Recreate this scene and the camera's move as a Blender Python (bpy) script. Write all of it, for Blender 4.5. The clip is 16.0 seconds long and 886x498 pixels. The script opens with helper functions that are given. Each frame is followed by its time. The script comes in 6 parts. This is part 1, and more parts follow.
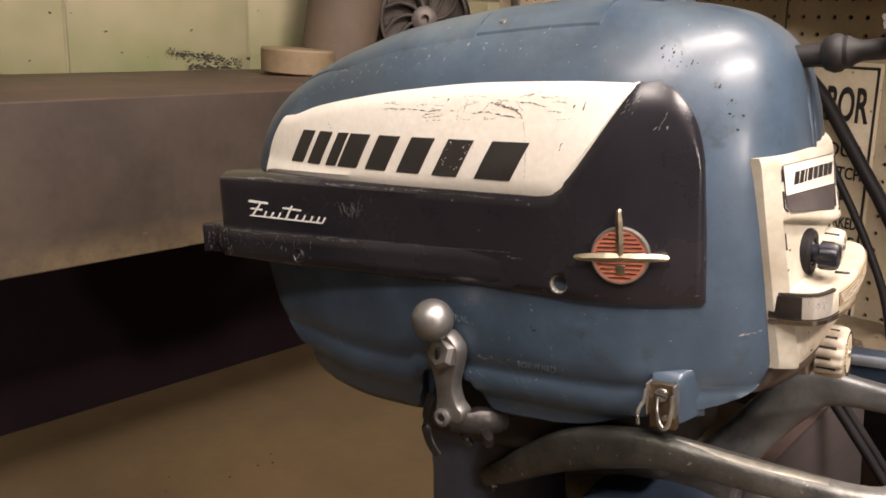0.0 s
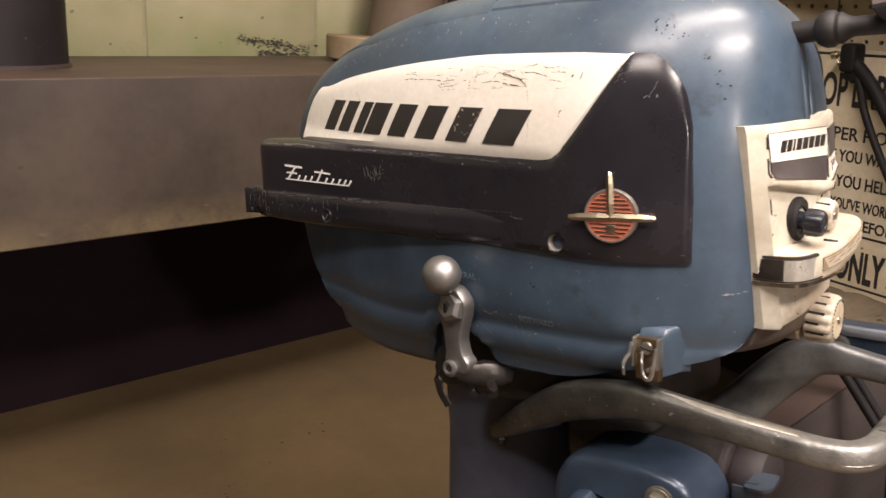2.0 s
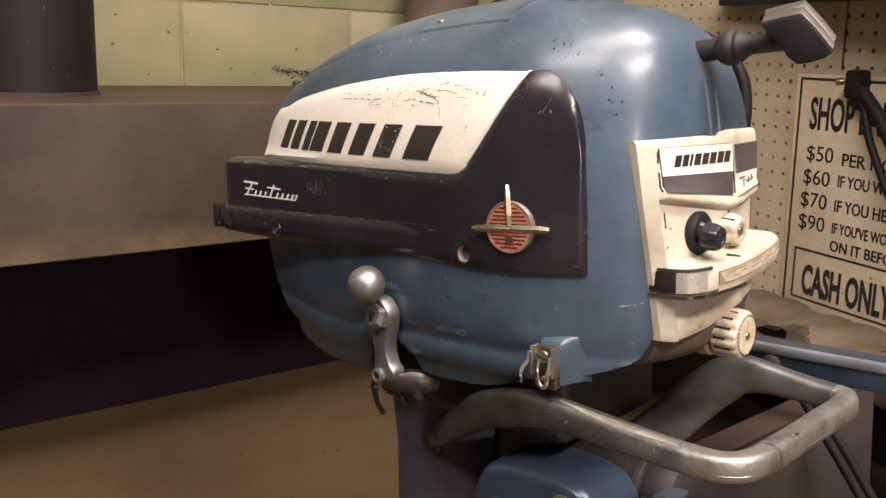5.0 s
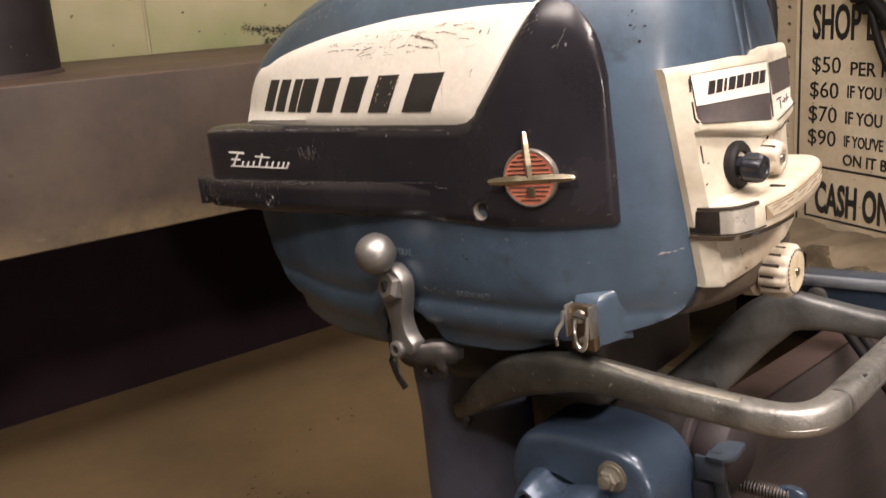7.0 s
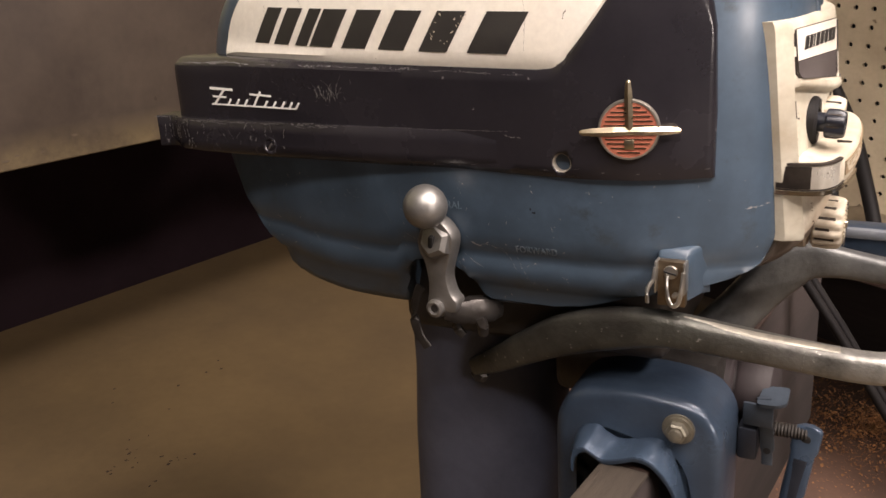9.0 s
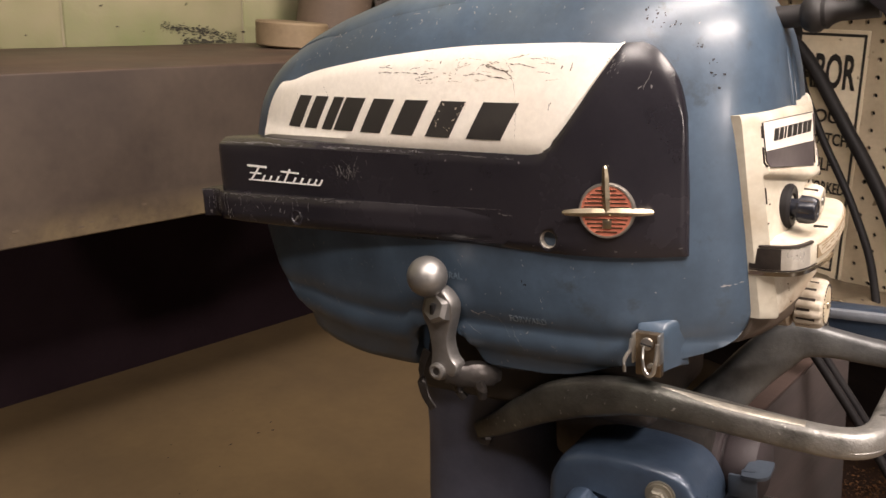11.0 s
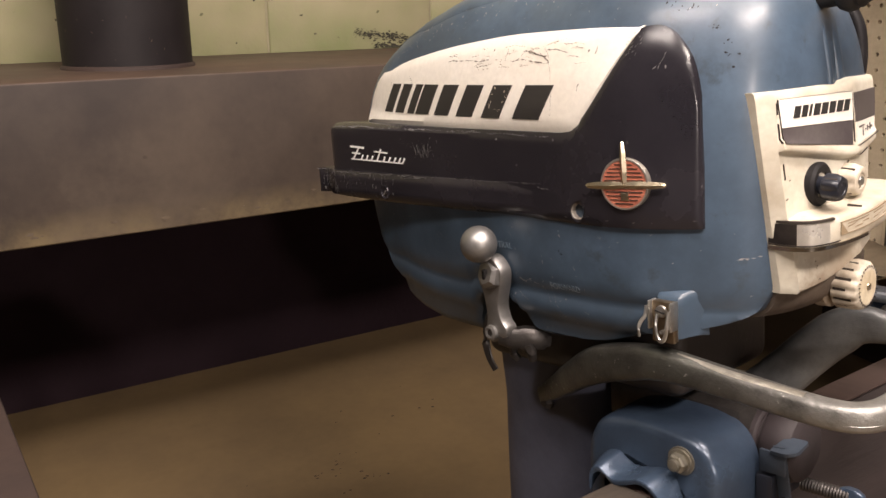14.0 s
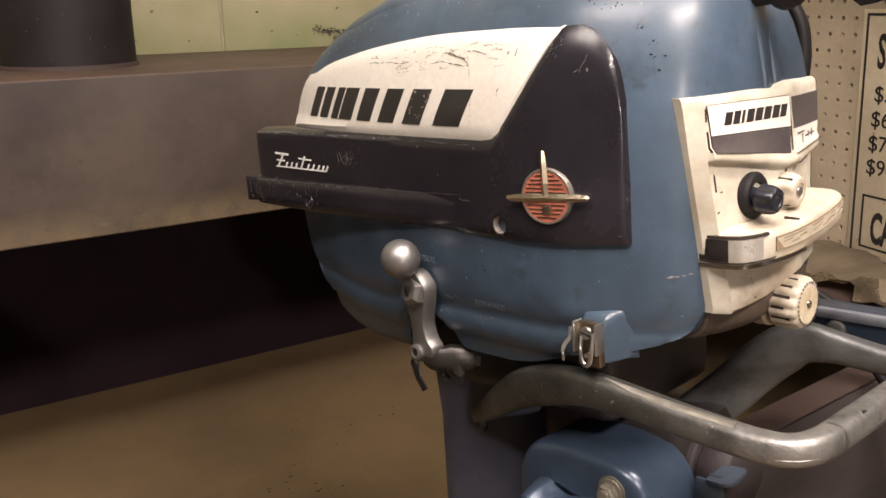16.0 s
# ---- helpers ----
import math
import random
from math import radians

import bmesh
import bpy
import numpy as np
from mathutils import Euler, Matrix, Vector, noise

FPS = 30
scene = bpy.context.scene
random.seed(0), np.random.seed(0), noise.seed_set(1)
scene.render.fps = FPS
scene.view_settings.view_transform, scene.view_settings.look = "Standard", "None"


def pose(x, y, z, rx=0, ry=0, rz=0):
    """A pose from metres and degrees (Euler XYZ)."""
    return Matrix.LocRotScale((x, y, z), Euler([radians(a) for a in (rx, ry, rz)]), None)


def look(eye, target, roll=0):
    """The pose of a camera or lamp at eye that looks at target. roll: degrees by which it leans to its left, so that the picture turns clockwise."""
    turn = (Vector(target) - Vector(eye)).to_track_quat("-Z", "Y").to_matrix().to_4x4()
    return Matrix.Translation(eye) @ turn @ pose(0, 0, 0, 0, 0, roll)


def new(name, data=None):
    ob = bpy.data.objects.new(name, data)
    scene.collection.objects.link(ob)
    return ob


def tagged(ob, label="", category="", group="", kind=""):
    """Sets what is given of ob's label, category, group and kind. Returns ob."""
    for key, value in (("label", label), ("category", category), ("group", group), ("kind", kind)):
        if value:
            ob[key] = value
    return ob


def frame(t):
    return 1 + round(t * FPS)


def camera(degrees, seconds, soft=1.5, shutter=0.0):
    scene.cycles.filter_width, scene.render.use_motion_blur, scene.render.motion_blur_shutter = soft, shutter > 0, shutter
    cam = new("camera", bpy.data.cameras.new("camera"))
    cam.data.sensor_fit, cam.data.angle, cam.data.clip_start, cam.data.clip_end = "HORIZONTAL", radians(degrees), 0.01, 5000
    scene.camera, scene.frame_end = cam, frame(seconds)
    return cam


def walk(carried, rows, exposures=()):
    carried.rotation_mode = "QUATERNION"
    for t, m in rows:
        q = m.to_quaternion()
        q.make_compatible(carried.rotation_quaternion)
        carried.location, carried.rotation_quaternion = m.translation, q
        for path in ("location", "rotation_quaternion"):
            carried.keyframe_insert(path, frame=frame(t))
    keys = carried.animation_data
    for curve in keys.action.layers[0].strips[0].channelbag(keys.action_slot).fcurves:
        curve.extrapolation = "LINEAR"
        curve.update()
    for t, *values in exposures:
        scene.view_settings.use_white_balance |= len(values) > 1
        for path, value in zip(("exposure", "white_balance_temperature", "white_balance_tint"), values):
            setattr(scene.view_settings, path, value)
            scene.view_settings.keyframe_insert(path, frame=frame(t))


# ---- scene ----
cam = camera(52.9, 16.0, shutter=0.5)
PATH = [
    (0, (-0.0053, 0.0273, 0.7900), (0.7146, 0.6761, 0.5435), 1.74),
    (0.5, (-0.0154, 0.0283, 0.7809), (0.6923, 0.6845, 0.5192), 1.82),
    (1, (-0.0230, 0.0266, 0.7741), (0.6765, 0.6898, 0.5078), 1.78),
    (1.5, (-0.0323, 0.0096, 0.7769), (0.6586, 0.6873, 0.5249), 1.91),
    (2, (-0.0074, -0.0473, 0.7758), (0.6504, 0.6624, 0.5237), 2.25),
    (2.5, (0.0131, -0.1115, 0.7766), (0.6253, 0.6426, 0.5388), 2.72),
    (3, (0.0290, -0.1380, 0.7739), (0.6456, 0.6159, 0.5471), 3.43),
    (5.5, (0.0875, -0.1503, 0.7682), (0.6645, 0.6359, 0.5472), 1.16),
    (6, (0.1136, -0.1163, 0.7669), (0.6676, 0.6827, 0.5329), 1.23),
    (6.2, (0.1209, -0.0930, 0.7713), (0.7039, 0.6829, 0.5672), -0.04),
    (6.5, (0.1185, -0.0744, 0.7651), (0.6798, 0.7236, 0.5456), -1.79),
    (6.7, (0.1049, -0.0802, 0.7647), (0.6800, 0.7038, 0.5302), -2.46),
    (7, (0.0916, -0.0905, 0.7656), (0.6848, 0.6653, 0.4884), -3.27),
    (7.2, (0.0772, -0.0647, 0.7682), (0.6890, 0.6846, 0.4904), -1.49),
    (7.5, (0.0587, -0.0042, 0.7767), (0.6831, 0.7258, 0.4988), -0.35),
    (7.7, (0.0416, 0.0377, 0.7791), (0.6935, 0.7410, 0.5015), 0.09),
    (8, (0.0373, 0.0791, 0.7825), (0.7222, 0.7412, 0.4785), -0.32),
    (8.2, (0.0308, 0.0910, 0.7761), (0.7312, 0.7215, 0.4611), 0.71),
    (8.5, (0.0162, 0.0983, 0.7778), (0.7373, 0.6987, 0.4320), 0.93),
    (9, (-0.0172, 0.0866, 0.7680), (0.7385, 0.6403, 0.4183), 1.29),
    (9.5, (-0.0373, 0.0812, 0.7710), (0.7245, 0.6390, 0.4416), 1.10),
    (10, (-0.0404, 0.0735, 0.7840), (0.7277, 0.6423, 0.4900), 1.01),
    (12.5, (0.0146, -0.1179, 0.7759), (0.5787, 0.6629, 0.5074), 0.76),
    (13, (0.0175, -0.1394, 0.7746), (0.5470, 0.6683, 0.5153), 0.15),
    (13.5, (0.0254, -0.1493, 0.7771), (0.5566, 0.6588, 0.5224), 0.01),
    (14, (0.0355, -0.1422, 0.7734), (0.5561, 0.6694, 0.5084), -0.70),
    (14.5, (0.0438, -0.1456, 0.7771), (0.5635, 0.6693, 0.5204), -1.33),
    (15, (0.0581, -0.1547, 0.7823), (0.5924, 0.6539, 0.5360), -1.32),
    (15.5, (0.0736, -0.1575, 0.7790), (0.6071, 0.6483, 0.5218), -1.42),
    (16, (0.1057, -0.1293, 0.7751), (0.6383, 0.6727, 0.5047), -0.83),
]
walk(cam, [(t, look(eye, target, roll)) for t, eye, target, roll in PATH])

# ---- light ----
world = bpy.data.worlds.new("workshop_air")
scene.world = world
world.use_nodes = True
world.node_tree.nodes["Background"].inputs[0].default_value = (0.75, 0.82, 1.0, 1)
world.node_tree.nodes["Background"].inputs[1].default_value = 0.004
scene.view_settings.exposure = 0.0


def area_lamp(name, eye, target, sx, sy, watts, colour):
    data = bpy.data.lights.new(name, "AREA")
    data.shape, data.size, data.size_y, data.energy, data.color = "RECTANGLE", sx, sy, watts, colour
    ob = new(name, data)
    ob.matrix_world = look(eye, target)
    return ob


area_lamp("strip_light", (-1.42, -6.26, 2.10), (0.5, 0.6, 0.6), 0.40, 0.30, 106, (1.0, 0.86, 0.78))
area_lamp("strip_light", (0.30, -1.20, 2.25), (0.50, 0.70, 0.4), 1.1, 0.3, 65, (1.0, 0.86, 0.78))
area_lamp("strip_light", (0.34, -0.15, 2.2), (0.36, -0.05, 0.5), 1.1, 0.32, 34, (1.0, 0.87, 0.80))
area_lamp("strip_light", (0.88, -0.25, 2.2), (0.95, 0.2, 0.5), 0.6, 0.2, 15, (1.0, 0.87, 0.80))
area_lamp("strip_light", (-0.72, -0.05, 2.25), (0.4, 0.5, 0.6), 0.9, 0.25, 26, (1.0, 0.87, 0.80))


# ---- materials ----
def mat(name, base, rough=0.5, metal=0.0, dark=None, mix_scale=6.0, grain=120.0, bump=0.08, amount=0.5, spots=None, spot_scale=60.0, spot_edge=0.68, stretch=(1, 1, 1), coat=0.0, rough_var=0.15, per_piece=0.0, spec=0.5):
    m = bpy.data.materials.new(name)
    m.use_nodes = True
    nt = m.node_tree
    N, K = nt.nodes, nt.links
    b = N["Principled BSDF"]
    b.inputs["Roughness"].default_value, b.inputs["Metallic"].default_value = rough, metal
    b.inputs["Coat Weight"].default_value = coat
    b.inputs["Specular IOR Level"].default_value = spec
    b.inputs["Coat Roughness"].default_value = 0.24
    tc = N.new("ShaderNodeTexCoord")
    mp = N.new("ShaderNodeMapping")
    mp.inputs["Scale"].default_value = stretch
    K.new(tc.outputs["Object"], mp.inputs["Vector"])

    def noise_node(scale, detail, rough_):
        n = N.new("ShaderNodeTexNoise")
        n.inputs["Scale"].default_value, n.inputs["Detail"].default_value, n.inputs["Roughness"].default_value = scale, detail, rough_
        K.new(mp.outputs["Vector"], n.inputs["Vector"])
        return n

    n1, n2 = noise_node(mix_scale, 6, 0.6), noise_node(grain, 4, 0.6)
    ramp = N.new("ShaderNodeMapRange")
    ramp.inputs[1].default_value, ramp.inputs[2].default_value = 0.35, 0.7
    ramp.inputs[3].default_value, ramp.inputs[4].default_value = 0.0, amount
    K.new(n1.outputs["Fac"], ramp.inputs[0])
    mx = N.new("ShaderNodeMixRGB")
    dark = dark or tuple(c * 0.6 for c in base)
    mx.inputs[1].default_value, mx.inputs[2].default_value = (*base, 1), (*dark, 1)
    K.new(ramp.outputs[0], mx.inputs[0])
    g = N.new("ShaderNodeMapRange")
    g.inputs[3].default_value, g.inputs[4].default_value = 0.86, 1.12
    K.new(n2.outputs["Fac"], g.inputs[0])
    mul = N.new("ShaderNodeMixRGB")
    mul.blend_type, mul.inputs[0].default_value = "MULTIPLY", 1.0
    K.new(mx.outputs[0], mul.inputs[1])
    K.new(g.outputs[0], mul.inputs[2])
    out = mul.outputs[0]
    if spots:
        n3 = noise_node(spot_scale, 3, 0.5)
        r3 = N.new("ShaderNodeMapRange")
        r3.inputs[1].default_value, r3.inputs[2].default_value = spot_edge, spot_edge + 0.02
        K.new(n3.outputs["Fac"], r3.inputs[0])
        m3 = N.new("ShaderNodeMixRGB")
        m3.inputs[2].default_value = (*spots, 1)
        K.new(r3.outputs[0], m3.inputs[0])
        K.new(out, m3.inputs[1])
        out = m3.outputs[0]
    if per_piece:
        oi = N.new("ShaderNodeObjectInfo")
        pr = N.new("ShaderNodeMapRange")
        pr.inputs[3].default_value, pr.inputs[4].default_value = 1 - per_piece, 1 + per_piece
        K.new(oi.outputs["Random"], pr.inputs[0])
        m4 = N.new("ShaderNodeMixRGB")
        m4.blend_type, m4.inputs[0].default_value = "MULTIPLY", 1.0
        K.new(out, m4.inputs[1])
        K.new(pr.outputs[0], m4.inputs[2])
        out = m4.outputs[0]
    K.new(out, b.inputs["Base Color"])
    rr = N.new("ShaderNodeMapRange")
    rr.inputs[3].default_value, rr.inputs[4].default_value = max(0.03, rough - rough_var), min(1, rough + rough_var)
    K.new(n1.outputs["Fac"], rr.inputs[0])
    K.new(rr.outputs[0], b.inputs["Roughness"])
    bp = N.new("ShaderNodeBump")
    bp.inputs["Strength"].default_value, bp.inputs["Distance"].default_value = bump, 0.002
    K.new(n2.outputs["Fac"], bp.inputs["Height"])
    K.new(bp.outputs[0], b.inputs["Normal"])
    return m


BLUE = mat("blue_enamel", (0.067, 0.102, 0.150), 0.43, 0.0, (0.026, 0.043, 0.066), 11, 130, 0.05, 0.85, (0.24, 0.26, 0.27), 70, 0.735, coat=0.42, rough_var=0.2)
BLUE_METAL = mat("blue_metallic_enamel", (0.058, 0.086, 0.132), 0.30, 0.3, (0.022, 0.033, 0.056), 16, 200, 0.12, 0.9, (0.15, 0.17, 0.19), 90, 0.73, coat=0.3)
LEG_PAINT = mat("dull_blue_grey_paint", (0.095, 0.102, 0.145), 0.5, 0.1, (0.045, 0.048, 0.070), 12, 180, 0.06, 0.8)
BLACK = mat("black_enamel", (0.0140, 0.0126, 0.0162), 0.25, 0.0, (0.024, 0.0214, 0.0260), 12, 300, 0.05, 0.8, (0.16, 0.15, 0.15), 95, 0.735, coat=0.14, spec=0.45)
WHITE = mat("cream_white_enamel", (0.78, 0.74, 0.67), 0.38, 0.0, (0.64, 0.575, 0.47), 14, 220, 0.03, 0.45, (0.2, 0.14, 0.09), 110, 0.77)
INK = mat("black_ink", (0.02, 0.018, 0.018), 0.5, 0.0, (0.04, 0.036, 0.03), 40, 300, 0.02, 0.5)
WHITE_INK = mat("white_paint", (0.8, 0.79, 0.76), 0.5)
ALU = mat("worn_cast_aluminium", (0.52, 0.50, 0.48), 0.34, 0.85, (0.25, 0.235, 0.22), 22, 240, 0.12, 0.8)
DARK_ALU = mat("greasy_cast_aluminium", (0.36, 0.35, 0.33), 0.36, 0.75, (0.10, 0.095, 0.085), 18, 220, 0.15, 0.9)
CHROME = mat("worn_chrome", (0.66, 0.62, 0.55), 0.2, 1.0, (0.36, 0.30, 0.22), 40, 300, 0.03, 0.5)
RED = mat("red_enamel", (0.55, 0.19, 0.12), 0.4, 0.2, (0.3, 0.07, 0.05), 60, 300, 0.05, 0.5)
RUBBER = mat("black_rubber", (0.011, 0.010, 0.011), 0.55, 0.0, (0.020, 0.018, 0.018), 20, 160, 0.08, 0.6, spec=0.18)
STEEL = mat("grey_brown_painted_steel", (0.074, 0.056, 0.044), 0.55, 0.1, (0.034, 0.0255, 0.022), 3.6, 90, 0.10, 1.0, (0.032, 0.022, 0.017), 34, 0.745, spec=0.35)


def wear_or_sheen_band(m, z_low, z_high, colour, scale, lo=0.35, hi=0.62, axis="Z"):
    """A colour that eats into the paint along one axis, broken up by noise: wear, dirt, the cowl's painted sheen."""
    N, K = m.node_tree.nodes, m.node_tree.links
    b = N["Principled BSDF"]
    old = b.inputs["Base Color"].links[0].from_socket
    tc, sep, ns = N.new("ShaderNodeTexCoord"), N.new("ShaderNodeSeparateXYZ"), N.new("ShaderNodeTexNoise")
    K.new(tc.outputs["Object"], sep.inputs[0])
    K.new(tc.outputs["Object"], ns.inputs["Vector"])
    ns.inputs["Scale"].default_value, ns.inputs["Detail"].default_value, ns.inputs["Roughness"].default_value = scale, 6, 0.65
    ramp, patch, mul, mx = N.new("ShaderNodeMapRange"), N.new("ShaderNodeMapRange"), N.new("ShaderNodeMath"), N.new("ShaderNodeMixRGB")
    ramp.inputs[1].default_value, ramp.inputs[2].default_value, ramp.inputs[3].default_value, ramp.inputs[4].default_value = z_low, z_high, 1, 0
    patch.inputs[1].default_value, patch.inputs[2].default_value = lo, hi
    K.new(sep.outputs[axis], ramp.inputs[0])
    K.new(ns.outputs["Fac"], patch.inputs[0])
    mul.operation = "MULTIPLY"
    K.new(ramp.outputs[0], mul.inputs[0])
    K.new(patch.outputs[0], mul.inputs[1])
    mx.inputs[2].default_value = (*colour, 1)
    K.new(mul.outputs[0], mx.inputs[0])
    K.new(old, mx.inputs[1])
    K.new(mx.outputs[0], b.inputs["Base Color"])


wear_or_sheen_band(BLUE, 8.0, 9.0, (0.032, 0.050, 0.074), 8, 0.43, 0.62)
wear_or_sheen_band(BLUE, 8.0, 9.0, (0.034, 0.046, 0.058), 42, 0.58, 0.72)
# dust on the crown, with the overhead sheen painted in as paler blue
wear_or_sheen_band(BLUE, 0.352, 0.285, (0.125, 0.150, 0.160), 13, 0.36, 0.70)
wear_or_sheen_band(STEEL, 0.450, 0.500, (0.185, 0.140, 0.078), 14, 0.30, 0.60)
wear_or_sheen_band(STEEL, 0.452, 0.660, (0.110, 0.086, 0.066), 4.2, 0.47, 0.70)
wear_or_sheen_band(STEEL, 0.679, 0.674, (0.105, 0.066, 0.046), 7, 0.25, 0.60)
RUSTY = mat("rusty_steel", (0.040, 0.023, 0.018), 0.75, 0.1, (0.022, 0.013, 0.011), 9, 130, 0.2, 0.9)
BLOCK = mat("cream_painted_block", (0.345, 0.298, 0.190), 0.75, 0.0, (0.165, 0.195, 0.075), 3.0, 48, 0.8, 1.0, (0.12, 0.115, 0.06), 26, 0.725, per_piece=0.06)
MORTAR = mat("painted_mortar", (0.285, 0.255, 0.165), 0.85, 0.0, None, 8, 120, 0.5, 0.6)
BLACK_WALL = mat("near_black_masonry", (0.020, 0.0115, 0.0155), 0.8, 0.0, None, 6, 80, 0.4, 0.6, spec=0.1)
FLOOR = mat("brown_painted_concrete", (0.142, 0.096, 0.046), 0.6, 0.0, (0.092, 0.062, 0.032), 3.0, 60, 0.06, 0.9, (0.05, 0.032, 0.02), 26, 0.79)
PEG = mat("cream_hardboard", (0.58, 0.49, 0.355), 0.65, 0.0, (0.36, 0.285, 0.195), 7, 150, 0.05, 0.8, (0.2, 0.15, 0.1), 30, 0.71)
SIGN = mat("cream_sign_enamel", (0.76, 0.67, 0.51), 0.5, 0.0, (0.56, 0.45, 0.30), 9, 120, 0.04, 0.85, (0.25, 0.18, 0.11), 85, 0.70)
WOOD = mat("weathered_brown_wood", (0.040, 0.029, 0.028), 0.8, 0.0, (0.016, 0.012, 0.012), 14, 160, 0.3, 0.95, stretch=(1, 0.12, 1))
RED_WOOD = mat("reddish_wood", (0.048, 0.026, 0.020), 0.75, 0.0, (0.022, 0.013, 0.011), 12, 120, 0.25, 0.9, stretch=(0.2, 1, 1))
CLAY = mat("brown_clay_pipe", (0.108, 0.076, 0.053), 0.75, 0.0, (0.060, 0.042, 0.030), 6, 120, 0.1, 0.85)
DARK_PIPE = mat("dark_painted_pipe", (0.0125, 0.0100, 0.0110), 0.6, 0.1, (0.021, 0.017, 0.017), 14, 160, 0.05, 0.7, (0.12, 0.10, 0.09), 70, 0.765, spec=0.25)
TAN = mat("tan_pressed_board", (0.25, 0.185, 0.11), 0.7, 0.0, (0.15, 0.105, 0.06), 18, 150, 0.15, 0.7)
GREY_CAST = mat("grey_cast_metal", (0.17, 0.145, 0.13), 0.55, 0.5, (0.08, 0.065, 0.055), 14, 130, 0.2, 0.8)
FOIL = mat("dull_sheet_metal", (0.62, 0.54, 0.41), 0.28, 0.85, (0.15, 0.105, 0.075), 18, 90, 0.5, 0.9, (0.04, 0.026, 0.02), 24, 0.68)
CEIL = mat("dim_workshop_paint", (0.165, 0.172, 0.195), 0.8)
IVORY = mat("dirty_ivory_plastic", (0.68, 0.61, 0.50), 0.45, 0.0, (0.30, 0.24, 0.17), 60, 200, 0.08, 0.9)
LITTER = mat("rusty_shavings", (0.42, 0.20, 0.075), 0.8, 0.0, (0.11, 0.055, 0.03), 60, 160, 0.3, 0.9)
RUST_DIRT = mat("rust_dirt", (0.135, 0.075, 0.052), 0.85, 0.0, (0.075, 0.044, 0.034), 9, 160, 0.3, 0.9, (0.26, 0.13, 0.06), 90, 0.68)
WORN_STEEL = mat("worn_pale_steel", (0.125, 0.094, 0.064), 0.6, 0.2, (0.08, 0.058, 0.04), 40, 150, 0.1, 0.8)
# near black: shade painted into holes and slots; also colours the clamp pin
HOLE = mat("recess_shade_black", (0.006, 0.005, 0.005), 0.8)


# ---- mesh helpers ----
def part(name, bm, material, parent=None, label="", smooth=True):
    me = bpy.data.meshes.new(name)
    bmesh.ops.recalc_face_normals(bm, faces=bm.faces[:])
    for fc in bm.faces:
        fc.smooth = smooth
    bm.to_mesh(me)
    bm.free()
    me.materials.append(material)
    ob = new(name, me)
    if smooth:
        me.set_sharp_from_angle(angle=radians(38))
    if parent:
        ob.parent = parent
    if label:
        tagged(ob, label=label)
    return ob


def thing(name, bm, material, label, category, group="", kind="", smooth=True, m=None):
    ob = part(name, bm, material, None, "", smooth)
    if m is not None:
        ob.matrix_world = m
    return tagged(ob, label, category, group, kind)


def box(x0, x1, y0, y1, z0, z1, bevel=0.0, seg=2, m=None, bm=None):
    bm = bm or bmesh.new()
    mm = Matrix.Translation(((x0 + x1) / 2, (y0 + y1) / 2, (z0 + z1) / 2)) @ Matrix.Diagonal((x1 - x0, y1 - y0, z1 - z0, 1))
    vs = bmesh.ops.create_cube(bm, size=1, matrix=mm)["verts"]
    if bevel:
        es = list({e for v in vs for e in v.link_edges})
        vs = bmesh.ops.bevel(bm, geom=es, offset=bevel, segments=seg, profile=0.5, affect="EDGES")["verts"]
    if m is not None:
        bmesh.ops.transform(bm, matrix=m, verts=vs)
    return bm


def lathe(profile, n=32, m=None, bm=None):
    """Turn a list of (radius, height) about z."""
    bm = bm or bmesh.new()
    rings = []
    made = []
    for r, h in profile:
        if r < 1e-6:
            v = [bm.verts.new((0, 0, h))]
        else:
            v = [bm.verts.new((r * math.cos(2 * math.pi * k / n), r * math.sin(2 * math.pi * k / n), h)) for k in range(n)]
        rings.append(v)
        made += v
    for a, b in zip(rings, rings[1:]):
        for k in range(n):
            k2 = (k + 1) % n
            if len(a) == 1 and len(b) > 1:
                bm.faces.new((a[0], b[k], b[k2]))
            elif len(b) == 1 and len(a) > 1:
                bm.faces.new((a[k], a[k2], b[0]))
            elif len(a) > 1:
                bm.faces.new((a[k], a[k2], b[k2], b[k]))
    for v in (rings[0], rings[-1]):
        if len(v) > 2:
            bm.faces.new(v)
    if m is not None:
        bmesh.ops.transform(bm, matrix=m, verts=made)
    return bm


def along(a, b):
    """A pose at a whose z axis points to b."""
    d = Vector(b) - Vector(a)
    return Matrix.Translation(a) @ d.to_track_quat("Z", "Y").to_matrix().to_4x4()


def smooth_path(points, steps=6):
    """Catmull-Rom points through rows of numbers."""
    P = [Vector(p) for p in points]
    P = [2 * P[0] - P[1]] + P + [2 * P[-1] - P[-2]]
    out = []
    for i in range(1, len(P) - 2):
        for k in range(steps):
            u = k / steps
            out.append(0.5 * ((2 * P[i]) + (P[i + 1] - P[i - 1]) * u + (2 * P[i - 1] - 5 * P[i] + 4 * P[i + 1] - P[i + 2]) * u * u + (3 * P[i] - P[i - 1] - 3 * P[i + 1] + P[i + 2]) * u ** 3))
    out.append(P[-2])
    return out


